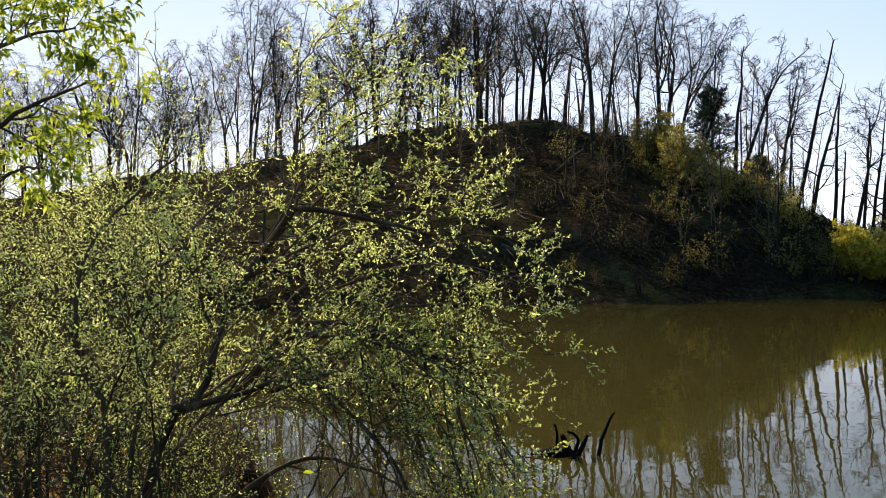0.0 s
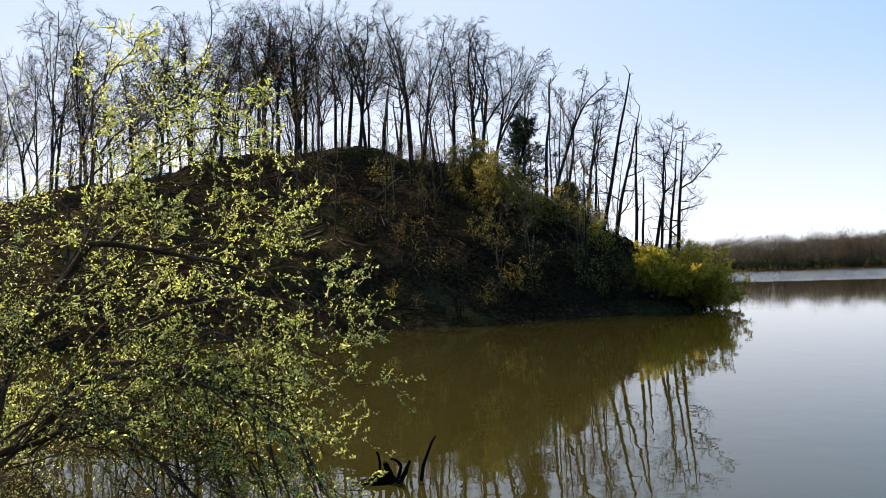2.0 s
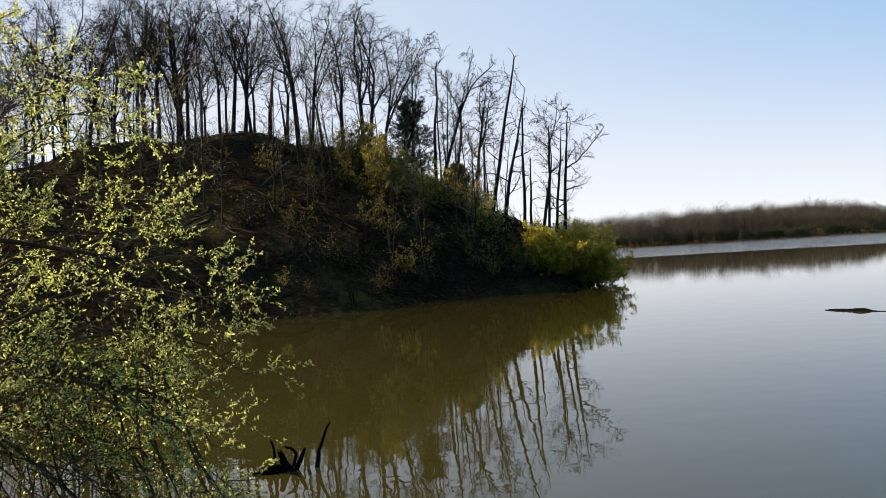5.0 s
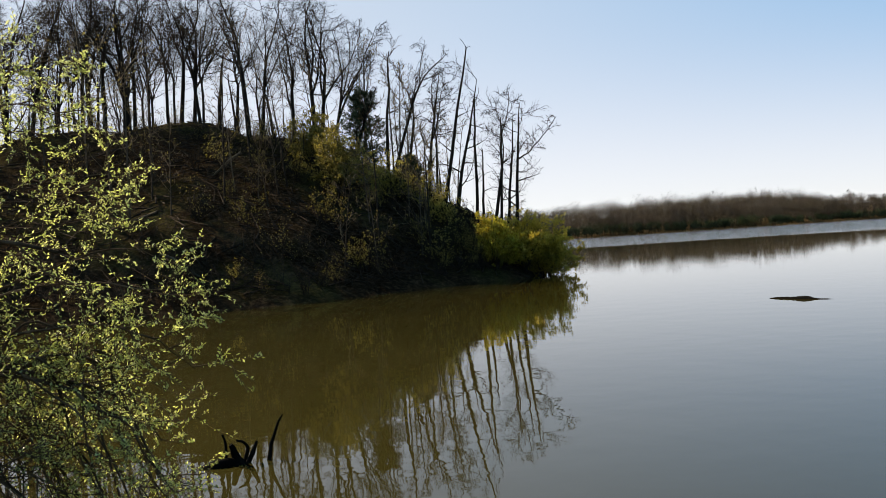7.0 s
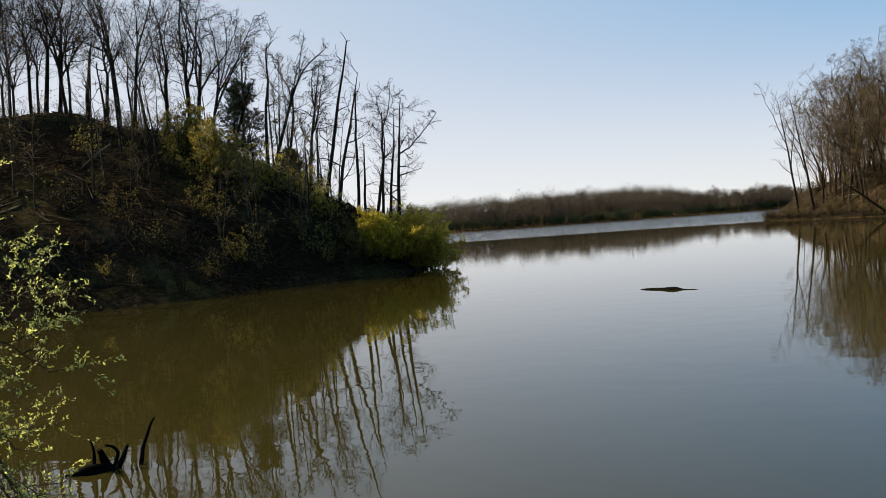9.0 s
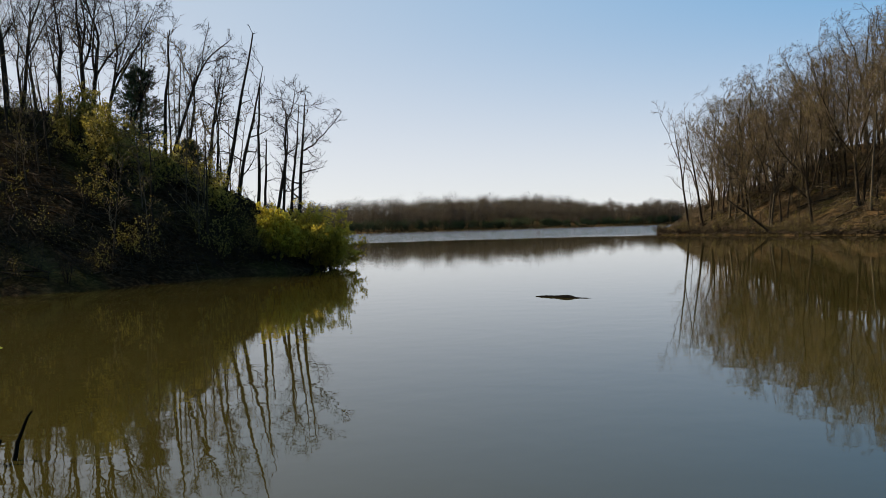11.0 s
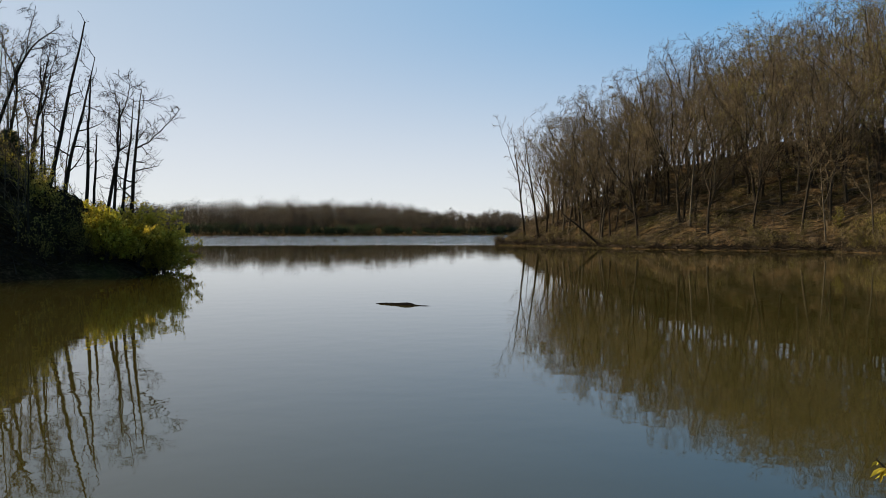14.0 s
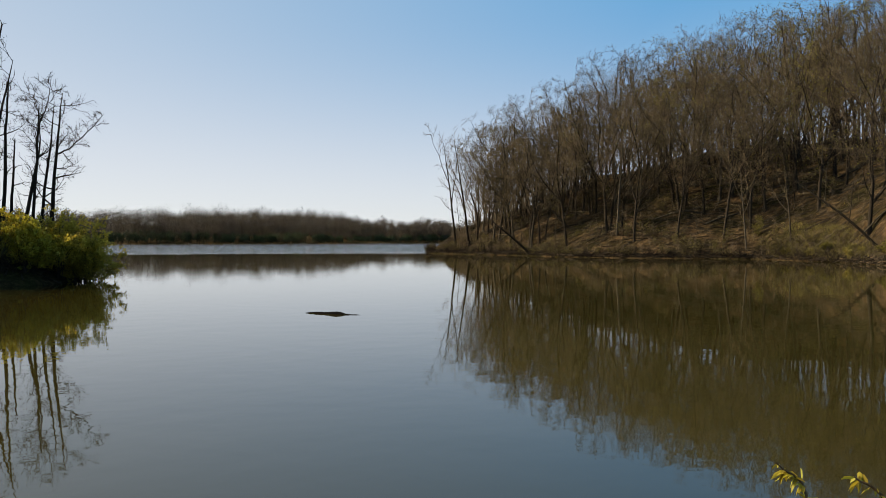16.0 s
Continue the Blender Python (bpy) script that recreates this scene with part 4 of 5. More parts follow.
for n, (az, d, size) in enumerate([(12.0, 58, 1.0), (13.4, 57, 0.9), (14.4, 60, 0.75), (15.4, 57.5, 0.9), (16.4, 57, 1.0), (17.5, 57.5, 0.9), (13.6, 63, 0.7), (18.6, 57, 0.8), (11.0, 62, 0.9), (19.8, 56, 0.8)]):
    ob = shrub(np.random.RandomState(655 + n), 3.3 * size, 1.9 * size, 12, 5, 0.075, LEAF_HAZE, TWIG_SHADED, 6, 4, 0.008, up=0.0)
    ob.matrix_basis = stand(*polar(az, d), 50 * n)
    tagged(ob, "broad olive-green leafing shrub under the bare trees", "shrub", "olive shrubs on the dark hill")

BROWN_SHRUBS = [shrub(np.random.RandomState(660 + k), 2.0, 1.4, 7, 2 if k % 2 else 1, 0.1, LEAF_BUD, TWIG_FAR, 5, 4, 0.02) for k in range(4)]
spots = []
for n in range(60):
    az = 48.5 + 28 * ((n * 0.755) % 1.0)
    d0 = np.interp(az, RIGHT_HILL[:, 0], RIGHT_HILL[:, 1])
    spots.append((*polar(az, d0 + (1.5 + 5 * rng.uniform() if n % 3 else rng.uniform(6, 40))), rng.uniform(0.5, 1.2)))
spots += [(x, y, rng.uniform(0.4, 0.8)) for x, y in along_shore(rng, 22, 29, 45, 0.15, 1.0)]
plant_copies(BROWN_SHRUBS, spots, "brown twiggy shrub on the sunlit shore", "shrub", "shrubs along the sunlit shore", rng)
# overhanging shrubs whose dark colour also carries the shadow along the waterline
BANK_SHRUBS = [shrub(np.random.RandomState(670 + k), 1.5, 1.5, 12, 1 if k % 2 else 0, 0.08, LEAF_BUD, TWIG_SHADED, 6, 4, 0.014, up=-0.06) for k in range(3)]
spots = [(x, y, rng.uniform(0.6, 1.15)) for x, y in along_shore(rng, 22, 28, 58, 0.05, 0.6)]
plant_copies(BANK_SHRUBS, spots, "tangled shrub overhanging the undercut bank, dark to carry the bank's shade", "shrub", "shrubs along the sunlit shore", rng)


for n in range(9):
    ob = shrub(np.random.RandomState(680 + n), 0.9, 0.9, 12, 9, 0.11, LEAF_SHRUB if n % 3 else LEAF_OLIVE, TWIG_LIT, 4, 3, 0.012)
    x, y = along_shore(np.random.RandomState(690 + n), 27, 29, 9, 0.4, 2.5)[n]
    ob.matrix_basis = stand(x, y, 40 * n, 0.7 + 0.08 * n)
    tagged(ob, "low yellow-green shrub on the grassy near end of the shore", "shrub", "low shrubs on the grassy shore")


def bank_grass(n, seed):
    """Rough grass on the low mound at the near end of the sunlit shore."""
    r = np.random.RandomState(seed)
    az = r.uniform(68.8, 74.5, n)
    d = np.interp(az, RIGHT_HILL[:, 0], RIGHT_HILL[:, 1]) + r.uniform(-3, 9, n) * smooth((az - 68.3) / 2)
    x, y = d * np.sin(np.radians(az)), d * np.cos(np.radians(az))
    ok = inside_by(SHORE, x, y) > 0.15
    base = np.stack([x[ok], y[ok], terrain(x[ok], y[ok]) - 0.03], -1)
    m = len(base)
    C = np.stack([base, base + np.stack([r.normal(size=m) * 0.12, r.normal(size=m) * 0.12, r.uniform(0.15, 0.5, m)], -1)], 1)
    ob = new("grass", mesh_from("grass", *tubes(C, np.full((m, 2), 0.028), 3), LEAF_GRASS))
    tagged(ob, "rough olive-green grass on the low bank", "grass", kind="stuff")


bank_grass(9000, 694)
ob = shrub(np.random.RandomState(695), 2.6, 0.8, 7, 5, 0.09, LEAF_OLIVE, TWIG_FAR, 5, 4, 0.012)
ob.matrix_basis = stand(*polar(68.2, 117))
tagged(ob, "small lime-green leafing sapling at the foot of the slope", "sapling")


def bank_rock(rng, size):
    """A flat, worn slab."""
    bm = bmesh.new()
    bmesh.ops.create_icosphere(bm, subdivisions=2, radius=0.5)
    for v in bm.verts:
        k = 1 + 0.28 * noise.noise(v.co * 2.2 + Vector((rng.uniform(0, 0.1), size * 7, 0)))
        v.co = Vector((v.co.x * k * 1.5, v.co.y * k, max(min(v.co.z * k, 0.3), -0.3) * 0.4)) * size
    me = bpy.data.meshes.new("rock")
    bm.to_mesh(me)
    bm.free()
    me.materials.append(ROCK)
    return new("rock", me)


rock_rng = np.random.RandomState(696)
for n in range(16):
    az = 73.1 + 2.6 * ((n * 0.618) % 1)
    px, py = polar(az, 60)
    for d in np.arange(70, 120, 0.4):  # first land along the bearing
        px, py = polar(az, d)
        if inside_by(SHORE, np.array([px]), np.array([py]))[0] > 0.1 + 0.5 * (n % 3):
            break
    ob = bank_rock(rock_rng, 0.3 + 0.7 * rock_rng.uniform())
    ob.matrix_basis = Matrix.Translation((px, py, ground_z(px, py) + 0.02)) @ Matrix.Rotation(rock_rng.uniform(0, 3), 4, "Z") @ Matrix.Rotation(0.15, 4, "X")
    tagged(ob, "flat pale tan rock on the eroded shore", "rock", "rocks on the shore")


# ---- fallen wood ----
def fallen_log(rng, length, r, name="fallen_log", mat=None):
    C = path([(-length / 2, 0, 0), (-length / 6, rng.normal() * 0.04 * length, 0.02 * length), (length / 6, rng.normal() * 0.04 * length, 0), (length / 2, 0, 0.03 * length)], 9, rng, 0.01)[None]
    R = (r * np.linspace(1, 0.45, 10) * rng.uniform(0.9, 1.1, 10))[None]
    C1, R1 = sprout(rng, C, R, 4, 0.3, 0.95, 50, 0.2, 3, 0.15, 0.1, rr=0.4, rmin=0.012)
    ob = new(name)
    part("trunk", mesh_from("trunk", *tubes(C, R, 8), mat), ob)
    for k in range(len(C1)):
        part("branch", mesh_from("branch", *tubes(C1[k:k + 1], R1[k:k + 1], 4), mat), ob)
    return ob


for n in range(30):
    az = 51 + 25 * ((n * 0.618) % 1)
    d0, d1 = np.interp(az, RIGHT_HILL[:, 0], RIGHT_HILL[:, 1]), np.interp(az, RIGHT_HILL[:, 0], RIGHT_HILL[:, 2])
    x, y = polar(az, d0 + 4 + (d1 - d0) * 0.6 * rng.uniform())
    ob = fallen_log(np.random.RandomState(700 + n), rng.uniform(2.5, 8), rng.uniform(0.07, 0.15), mat=BARK_PALE if n % 2 else BARK)
    turn = rng.uniform(-28, 28) - az
    e = 1.5
    slope = (ground_z(x + e * math.cos(radians(turn)), y + e * math.sin(radians(turn))) - ground_z(x - e * math.cos(radians(turn)), y - e * math.sin(radians(turn)))) / (2 * e)
    ob.matrix_basis = Matrix.Translation((x, y, ground_z(x, y) + 0.1)) @ Matrix.Rotation(radians(turn), 4, "Z") @ Matrix.Rotation(-math.atan(slope), 4, "Y")
    tagged(ob, "fallen grey trunk lying on the leaf-strewn slope", "log", "fallen trunks on the sunlit slope")
for n, (az, d, turn, tilt, ln) in enumerate([(3.2, 43.5, 25, 30, 3.4), (5.6, 55, 160, 35, 3.0), (-0.5, 47, 150, 15, 4.0)]):
    x, y = polar(az, d)
    ob = fallen_log(np.random.RandomState(740 + n), ln, 0.09, mat=BARK_PALE)
    ob.matrix_basis = Matrix.Translation((x, y, ground_z(x, y) + math.sin(radians(tilt)) * ln * 0.4)) @ Matrix.Rotation(radians(turn), 4, "Z") @ Matrix.Rotation(radians(tilt), 4, "Y")
    tagged(ob, "pale dead trunk slanting down the shaded bank", "log", "dead trunks on the dark hill")


# ---- far woods: one mass of small trees ----
def far_woods(name, n, depth0, depth1, height, seed, label, leaf, mat, width=0.27):
    """A mass of far trees: stems, a few rising limbs and a rounded, uneven haze of twigs and buds on each."""
    r = np.random.RandomState(seed)
    leg = r.randint(2, 6, n * 3)
    u = r.uniform(0, 1, n * 3)[:, None]
    p = FAR_SHORE[leg] * (1 - u) + FAR_SHORE[leg + 1] * u
    e = FAR_SHORE[leg + 1] - FAR_SHORE[leg]
    inward = np.stack([-e[:, 1], e[:, 0]], -1) / np.hypot(e[:, 0], e[:, 1])[:, None]
    p = p + inward * r.uniform(depth0, depth1, n * 3)[:, None]
    ok = np.flatnonzero((inside_by(FAR_SHORE, p[:, 0], p[:, 1]) > depth0 * 0.5) & (p[:, 0] > 150) & (p[:, 0] < 900))[:n]
    x, y = p[ok, 0], p[ok, 1]
    m = len(x)
    base = np.stack([x, y, terrain(x, y) - 0.5], -1)
    bear = np.degrees(np.arctan2(x, y))
    h = height * r.uniform(0.66, 1.0, m) * (1 + 0.16 * waves(x, y, 60, seed)) * np.interp(bear, (26, 30, 36, 40.5, 42.5), (0.95, 1.08, 1.0, 0.95, 0.72))
    top = base + np.stack([r.normal(size=m), r.normal(size=m), h * 0.75], -1)
    C0 = np.stack([base * (1 - u) + top * u for u in np.linspace(0, 1, 4)], 1)
    R0 = np.linspace(0.2, 0.09, 4)[None] * np.ones((m, 1))
    C1, R1 = sprout(r, C0, R0, 9, 0.2, 0.99, 50, 0.4, 2, 0.12, 0.06, rr=0.6, rmin=0.07, fall=0.45)
    woods = new(name, mesh_from(name, *join([tubes(C0, R0, 3), tubes(C1, R1, 3)]), TWIG_SHORE))
    tagged(woods, label, "woods", kind="stuff")
    # sprays of twigs and buds gathered round the limbs' ends
    k = len(C1) // m
    ends = C1[:, -1].reshape(m, k, 3)[:, :, None] + unit(r.normal(size=(m, k, leaf, 3))) * r.uniform(0, 1, (m, k, leaf, 1)) ** 0.4 * (width * 0.52 * h)[:, None, None, None]
    q = np.maximum(ends.reshape(-1, 3), np.array([-1e6, -1e6, 0.3]))
    C = np.stack([q, q + unit(q - np.repeat(top - np.array([0, 0, 4.0]), k * leaf, 0)) * 0.5], 1)
    lv = new(name + "_foliage", mesh_from(name + "_foliage", *leaves_on(r, C, 1, 0.55, length=1.5, t0=0.0), mat, False))
    tagged(lv, "hazy twigs and spring buds of the far woods", "foliage", kind="stuff")


def ridge_thicket(n, seed):
    """Woods that go on behind the sunlit hill's ridge."""
    r = np.random.RandomState(seed)
    az = r.uniform(50.5, 79, n)
    d0, d1 = np.interp(az, RIGHT_HILL[:, 0], RIGHT_HILL[:, 1]), np.interp(az, RIGHT_HILL[:, 0], RIGHT_HILL[:, 2])
    d = d0 + (d1 - d0) * r.uniform(0.85, 1.9, n)
    x, y = d * np.sin(np.radians(az)), d * np.cos(np.radians(az))
    base = np.stack([x, y, terrain(x, y) - 0.5], -1)
    h = r.uniform(5, 11, n)
    C0 = np.stack([base + np.stack([r.normal(size=n) * u, r.normal(size=n) * u, h * u], -1) for u in np.linspace(0, 1, 4)], 1)
    R0 = np.linspace(0.16, 0.04, 4)[None] * np.ones((n, 1))
    C1, R1 = sprout(r, C0, R0, 9, 0.15, 1.0, 40, 0.35, 1, 0.1, 0.1, rr=0.5, rmin=0.03, fall=0.3)
    C2, R2 = sprout(r, C1, R1, 5, 0.2, 1.0, 36, 0.6, 1, 0.1, 0.05, rr=0.6, rmin=0.022)
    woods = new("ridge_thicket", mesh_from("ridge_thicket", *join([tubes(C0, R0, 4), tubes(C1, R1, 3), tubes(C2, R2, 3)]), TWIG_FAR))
    tagged(woods, "dense brown woods going on behind the hill's ridge", "woods", kind="stuff")


ridge_thicket(420, 75)
far_woods("far_woods", 420, 4, 90, 24.0, 71, "grey-brown bare woods along the far shore", 44, LEAF_FAR, 0.33)
# dark green strip that also stands for the shade at the woods' foot
far_woods("far_thicket", 260, 0.5, 9, 8.0, 73, "evergreen thicket at the far waterline, dark for the shaded foot of the woods", 16, NEEDLE, 0.4)
far_woods("ridge_woods", 520, 120, 520, 22.0, 72, "bare woods on the distant ridge", 10, LEAF_RIDGE, 0.3)


# ---- drowned stump and floating log ----
def tube_part(name, pts, radii, mat, parent, rng, n=8, sides=8, wobble=0.006, label=""):
    C = path(pts, n, rng, wobble)[None]
    R = (np.interp(np.linspace(0, 1, n + 1), np.linspace(0, 1, len(radii)), radii) * rng.uniform(0.88, 1.12, n + 1))[None]
    v, f = tubes(C, R, sides)
    last = len(v)
    v = np.vstack([v, C[0, :1], C[0, -1:]])
    caps = [(i, (i + 1) % sides, last, last) for i in range(sides)] + [(n * sides + (i + 1) % sides, n * sides + i, last + 1, last + 1) for i in range(sides)]
    me = bpy.data.meshes.new(name)
    me.from_pydata(v.tolist(), [], f.tolist() + [c[:3] for c in caps])
    me.polygons.foreach_set("use_smooth", np.ones(len(me.polygons), bool))
    me.materials.append(mat)
    return part(name, me, parent, label)


r = np.random.RandomState(800)
stump = new("drowned_stump")
stump.location = (1.0, 10.47, 0.0)
tagged(stump, "black waterlogged stump with broken branches in shallow water", "stump")
tube_part("root", [(-0.46, 0.02, -0.03), (-0.3, 0.0, 0.0), (-0.1, 0, 0.02), (0.12, 0.02, -0.08)], (0.05, 0.08, 0.1, 0.06), DEADWOOD, stump, r, 10, 10, 0.008)
tube_part("stub", [(0.02, 0, -0.05), (-0.05, 0.02, 0.12), (-0.1, 0.0, 0.24)], (0.075, 0.055, 0.025), DEADWOOD, stump, r, 6, 9, 0.006)
tube_part("branch", [(-0.16, 0.02, 0.02), (-0.15, 0.03, 0.2), (-0.19, 0.02, 0.38)], (0.022, 0.018, 0.012), DEADWOOD, stump, r, 6, 6)
tube_part("branch", [(0.05, 0.02, 0.02), (0.07, 0.03, 0.18), (0.02, 0.02, 0.26), (-0.06, 0.0, 0.3)], (0.024, 0.022, 0.018, 0.012), DEADWOOD, stump, r, 8, 6)
tube_part("branch", [(0.06, -0.02, -0.02), (0.14, -0.02, 0.12), (0.21, -0.02, 0.27)], (0.03, 0.032, 0.018), DEADWOOD, stump, r, 6, 8)
tube_part("branch", [(0.3, -0.03, -0.1), (0.34, -0.03, 0.1), (0.4, -0.04, 0.28), (0.5, -0.06, 0.5)], (0.026, 0.026, 0.022, 0.01), DEADWOOD, stump, r, 9, 8)

log = new("driftwood_log")
log.location = (19.0, 21.55, 0.0)
log.rotation_euler = (0, 0, math.atan2(20.51 - 22.64, 19.34 - 18.68))
tagged(log, "dark waterlogged log floating low in the lake", "log")
tube_part("trunk", [(-1.05, 0, -0.01), (-0.7, 0.03, -0.005), (-0.2, 0, 0.0), (0.15, 0.0, 0.01), (0.55, -0.02, -0.01), (1.05, 0.02, -0.01)],
          (0.025, 0.06, 0.085, 0.1, 0.06, 0.02), DEADWOOD, log, np.random.RandomState(801), 24, 10, 0.004)
tube_part("knot", [(0.0, 0, 0.02), (0.16, 0.02, 0.035), (0.34, 0.02, 0.03)], (0.05, 0.055, 0.03), DEADWOOD, log, np.random.RandomState(802), 5, 7, 0.003)


# ---- bushes on the near bank ----
def thin_out(rng, v, f, n, keep):
    """Drops some of the leaves (n corners each): keep gives the chance of staying for the places of their roots."""
    m = len(v) // n
    stay = rng.uniform(size=m) < keep(v.reshape(m, n, 3)[:, 0])
    number = np.cumsum(stay) - 1
    f = f[stay[f[:, 0] // n]]
    return v.reshape(m, n, 3)[stay].reshape(-1, 3), number[f // n] * n + f % n


def near_bush(rng, stems, mat, name, n1=11, n2=7, n3=4, leaf=(5, 8, 7), size=0.017, len1=0.42, sides=7, twig_up=0.02, pull=(0, 0), leaf_length=2.2, shaped=False, keep=None, whips=()):
    """A many-stemmed leafing bush; stems: paths with a girth at the foot, in the world's metres."""
    x0, y0 = stems[0][0][0][:2]
    origin = np.array([x0, y0, ground_z(x0, y0)])
    ob = new(name)
    ob.location = origin
    Cs, Rs = [], []
    for n, (pts, girth) in enumerate(stems):
        C = path(np.array(pts, float) - origin, 16, rng, 0.009)
        R = girth * 0.8 * np.linspace(1, 0.3, 17) * rng.uniform(0.82, 1.18, 17)
        part("stem", mesh_from("stem", *tubes(C[None], R[None], sides), BARK_BUSH), ob)
        Cs.append(C)
        Rs.append(R)
    C0, R0 = np.stack(Cs), np.stack(Rs)
    C1, R1 = sprout(rng, C0, R0, n1, 0.22, 1.0, 48, len1, 7, 0.14, twig_up, rr=0.5, rmin=0.0035, fall=0.2, pull=pull)
    C2, R2 = sprout(rng, C1, R1, n2, 0.15, 1.0, 45, 0.66, 4, 0.09, twig_up, rr=0.6, rmin=0.0022, fall=0.35, pull=pull)
    C3, R3 = sprout(rng, C2, R2, n3, 0.2, 1.0, 42, 0.62, 2, 0.16, twig_up, rr=0.7, rmin=0.0016, fall=0.3)
    twigs, leafy = [tubes(C1, R1, 4), tubes(C2, R2, 3), tubes(C3, R3, 3)], [(C1, leaf[0]), (C2, leaf[1]), (C3, leaf[2])]
    for pts, girth in whips:  # long bare shoots with a few twigs
        C = path(np.array(pts, float) - origin, 16, rng, 0.006)[None]
        R = girth * np.linspace(1, 0.35, 17)[None]
        part("stem", mesh_from("stem", *tubes(C, R, 6), BARK_BUSH), ob)
        W1, S1 = sprout(rng, C, R, 6, 0.3, 1.0, 42, 0.22, 4, 0.12, 0.0, rr=0.5, rmin=0.0022, fall=0.2)
        W2, S2 = sprout(rng, W1, S1, 3, 0.2, 1.0, 42, 0.5, 2, 0.12, 0.0, rr=0.7, rmin=0.0016)
        twigs += [tubes(W1, S1, 4), tubes(W2, S2, 3)]
        leafy += [(W1, leaf[0]), (W2, leaf[1])]
    part("twig_tangle", mesh_from("twig_tangle", *join(twigs), BARK_BUSH), ob, "thin dark twigs")
    lv = [leaves_on(rng, C, k, size, length=leaf_length, spread=size * 0.2, droop=0.5 if shaped else 0.0, shaped=shaped) for C, k in leafy if k]
    if keep:
        lv = [thin_out(rng, v, f, 8 if shaped else 4, lambda p: keep(p + origin)) for v, f in lv]
    part("foliage", mesh_from("foliage", *join(lv), mat, False), ob, "small fresh yellow-green leaves")
    return ob


r = np.random.RandomState(900)
BASE = (-1.75, 4.02, 0.75)
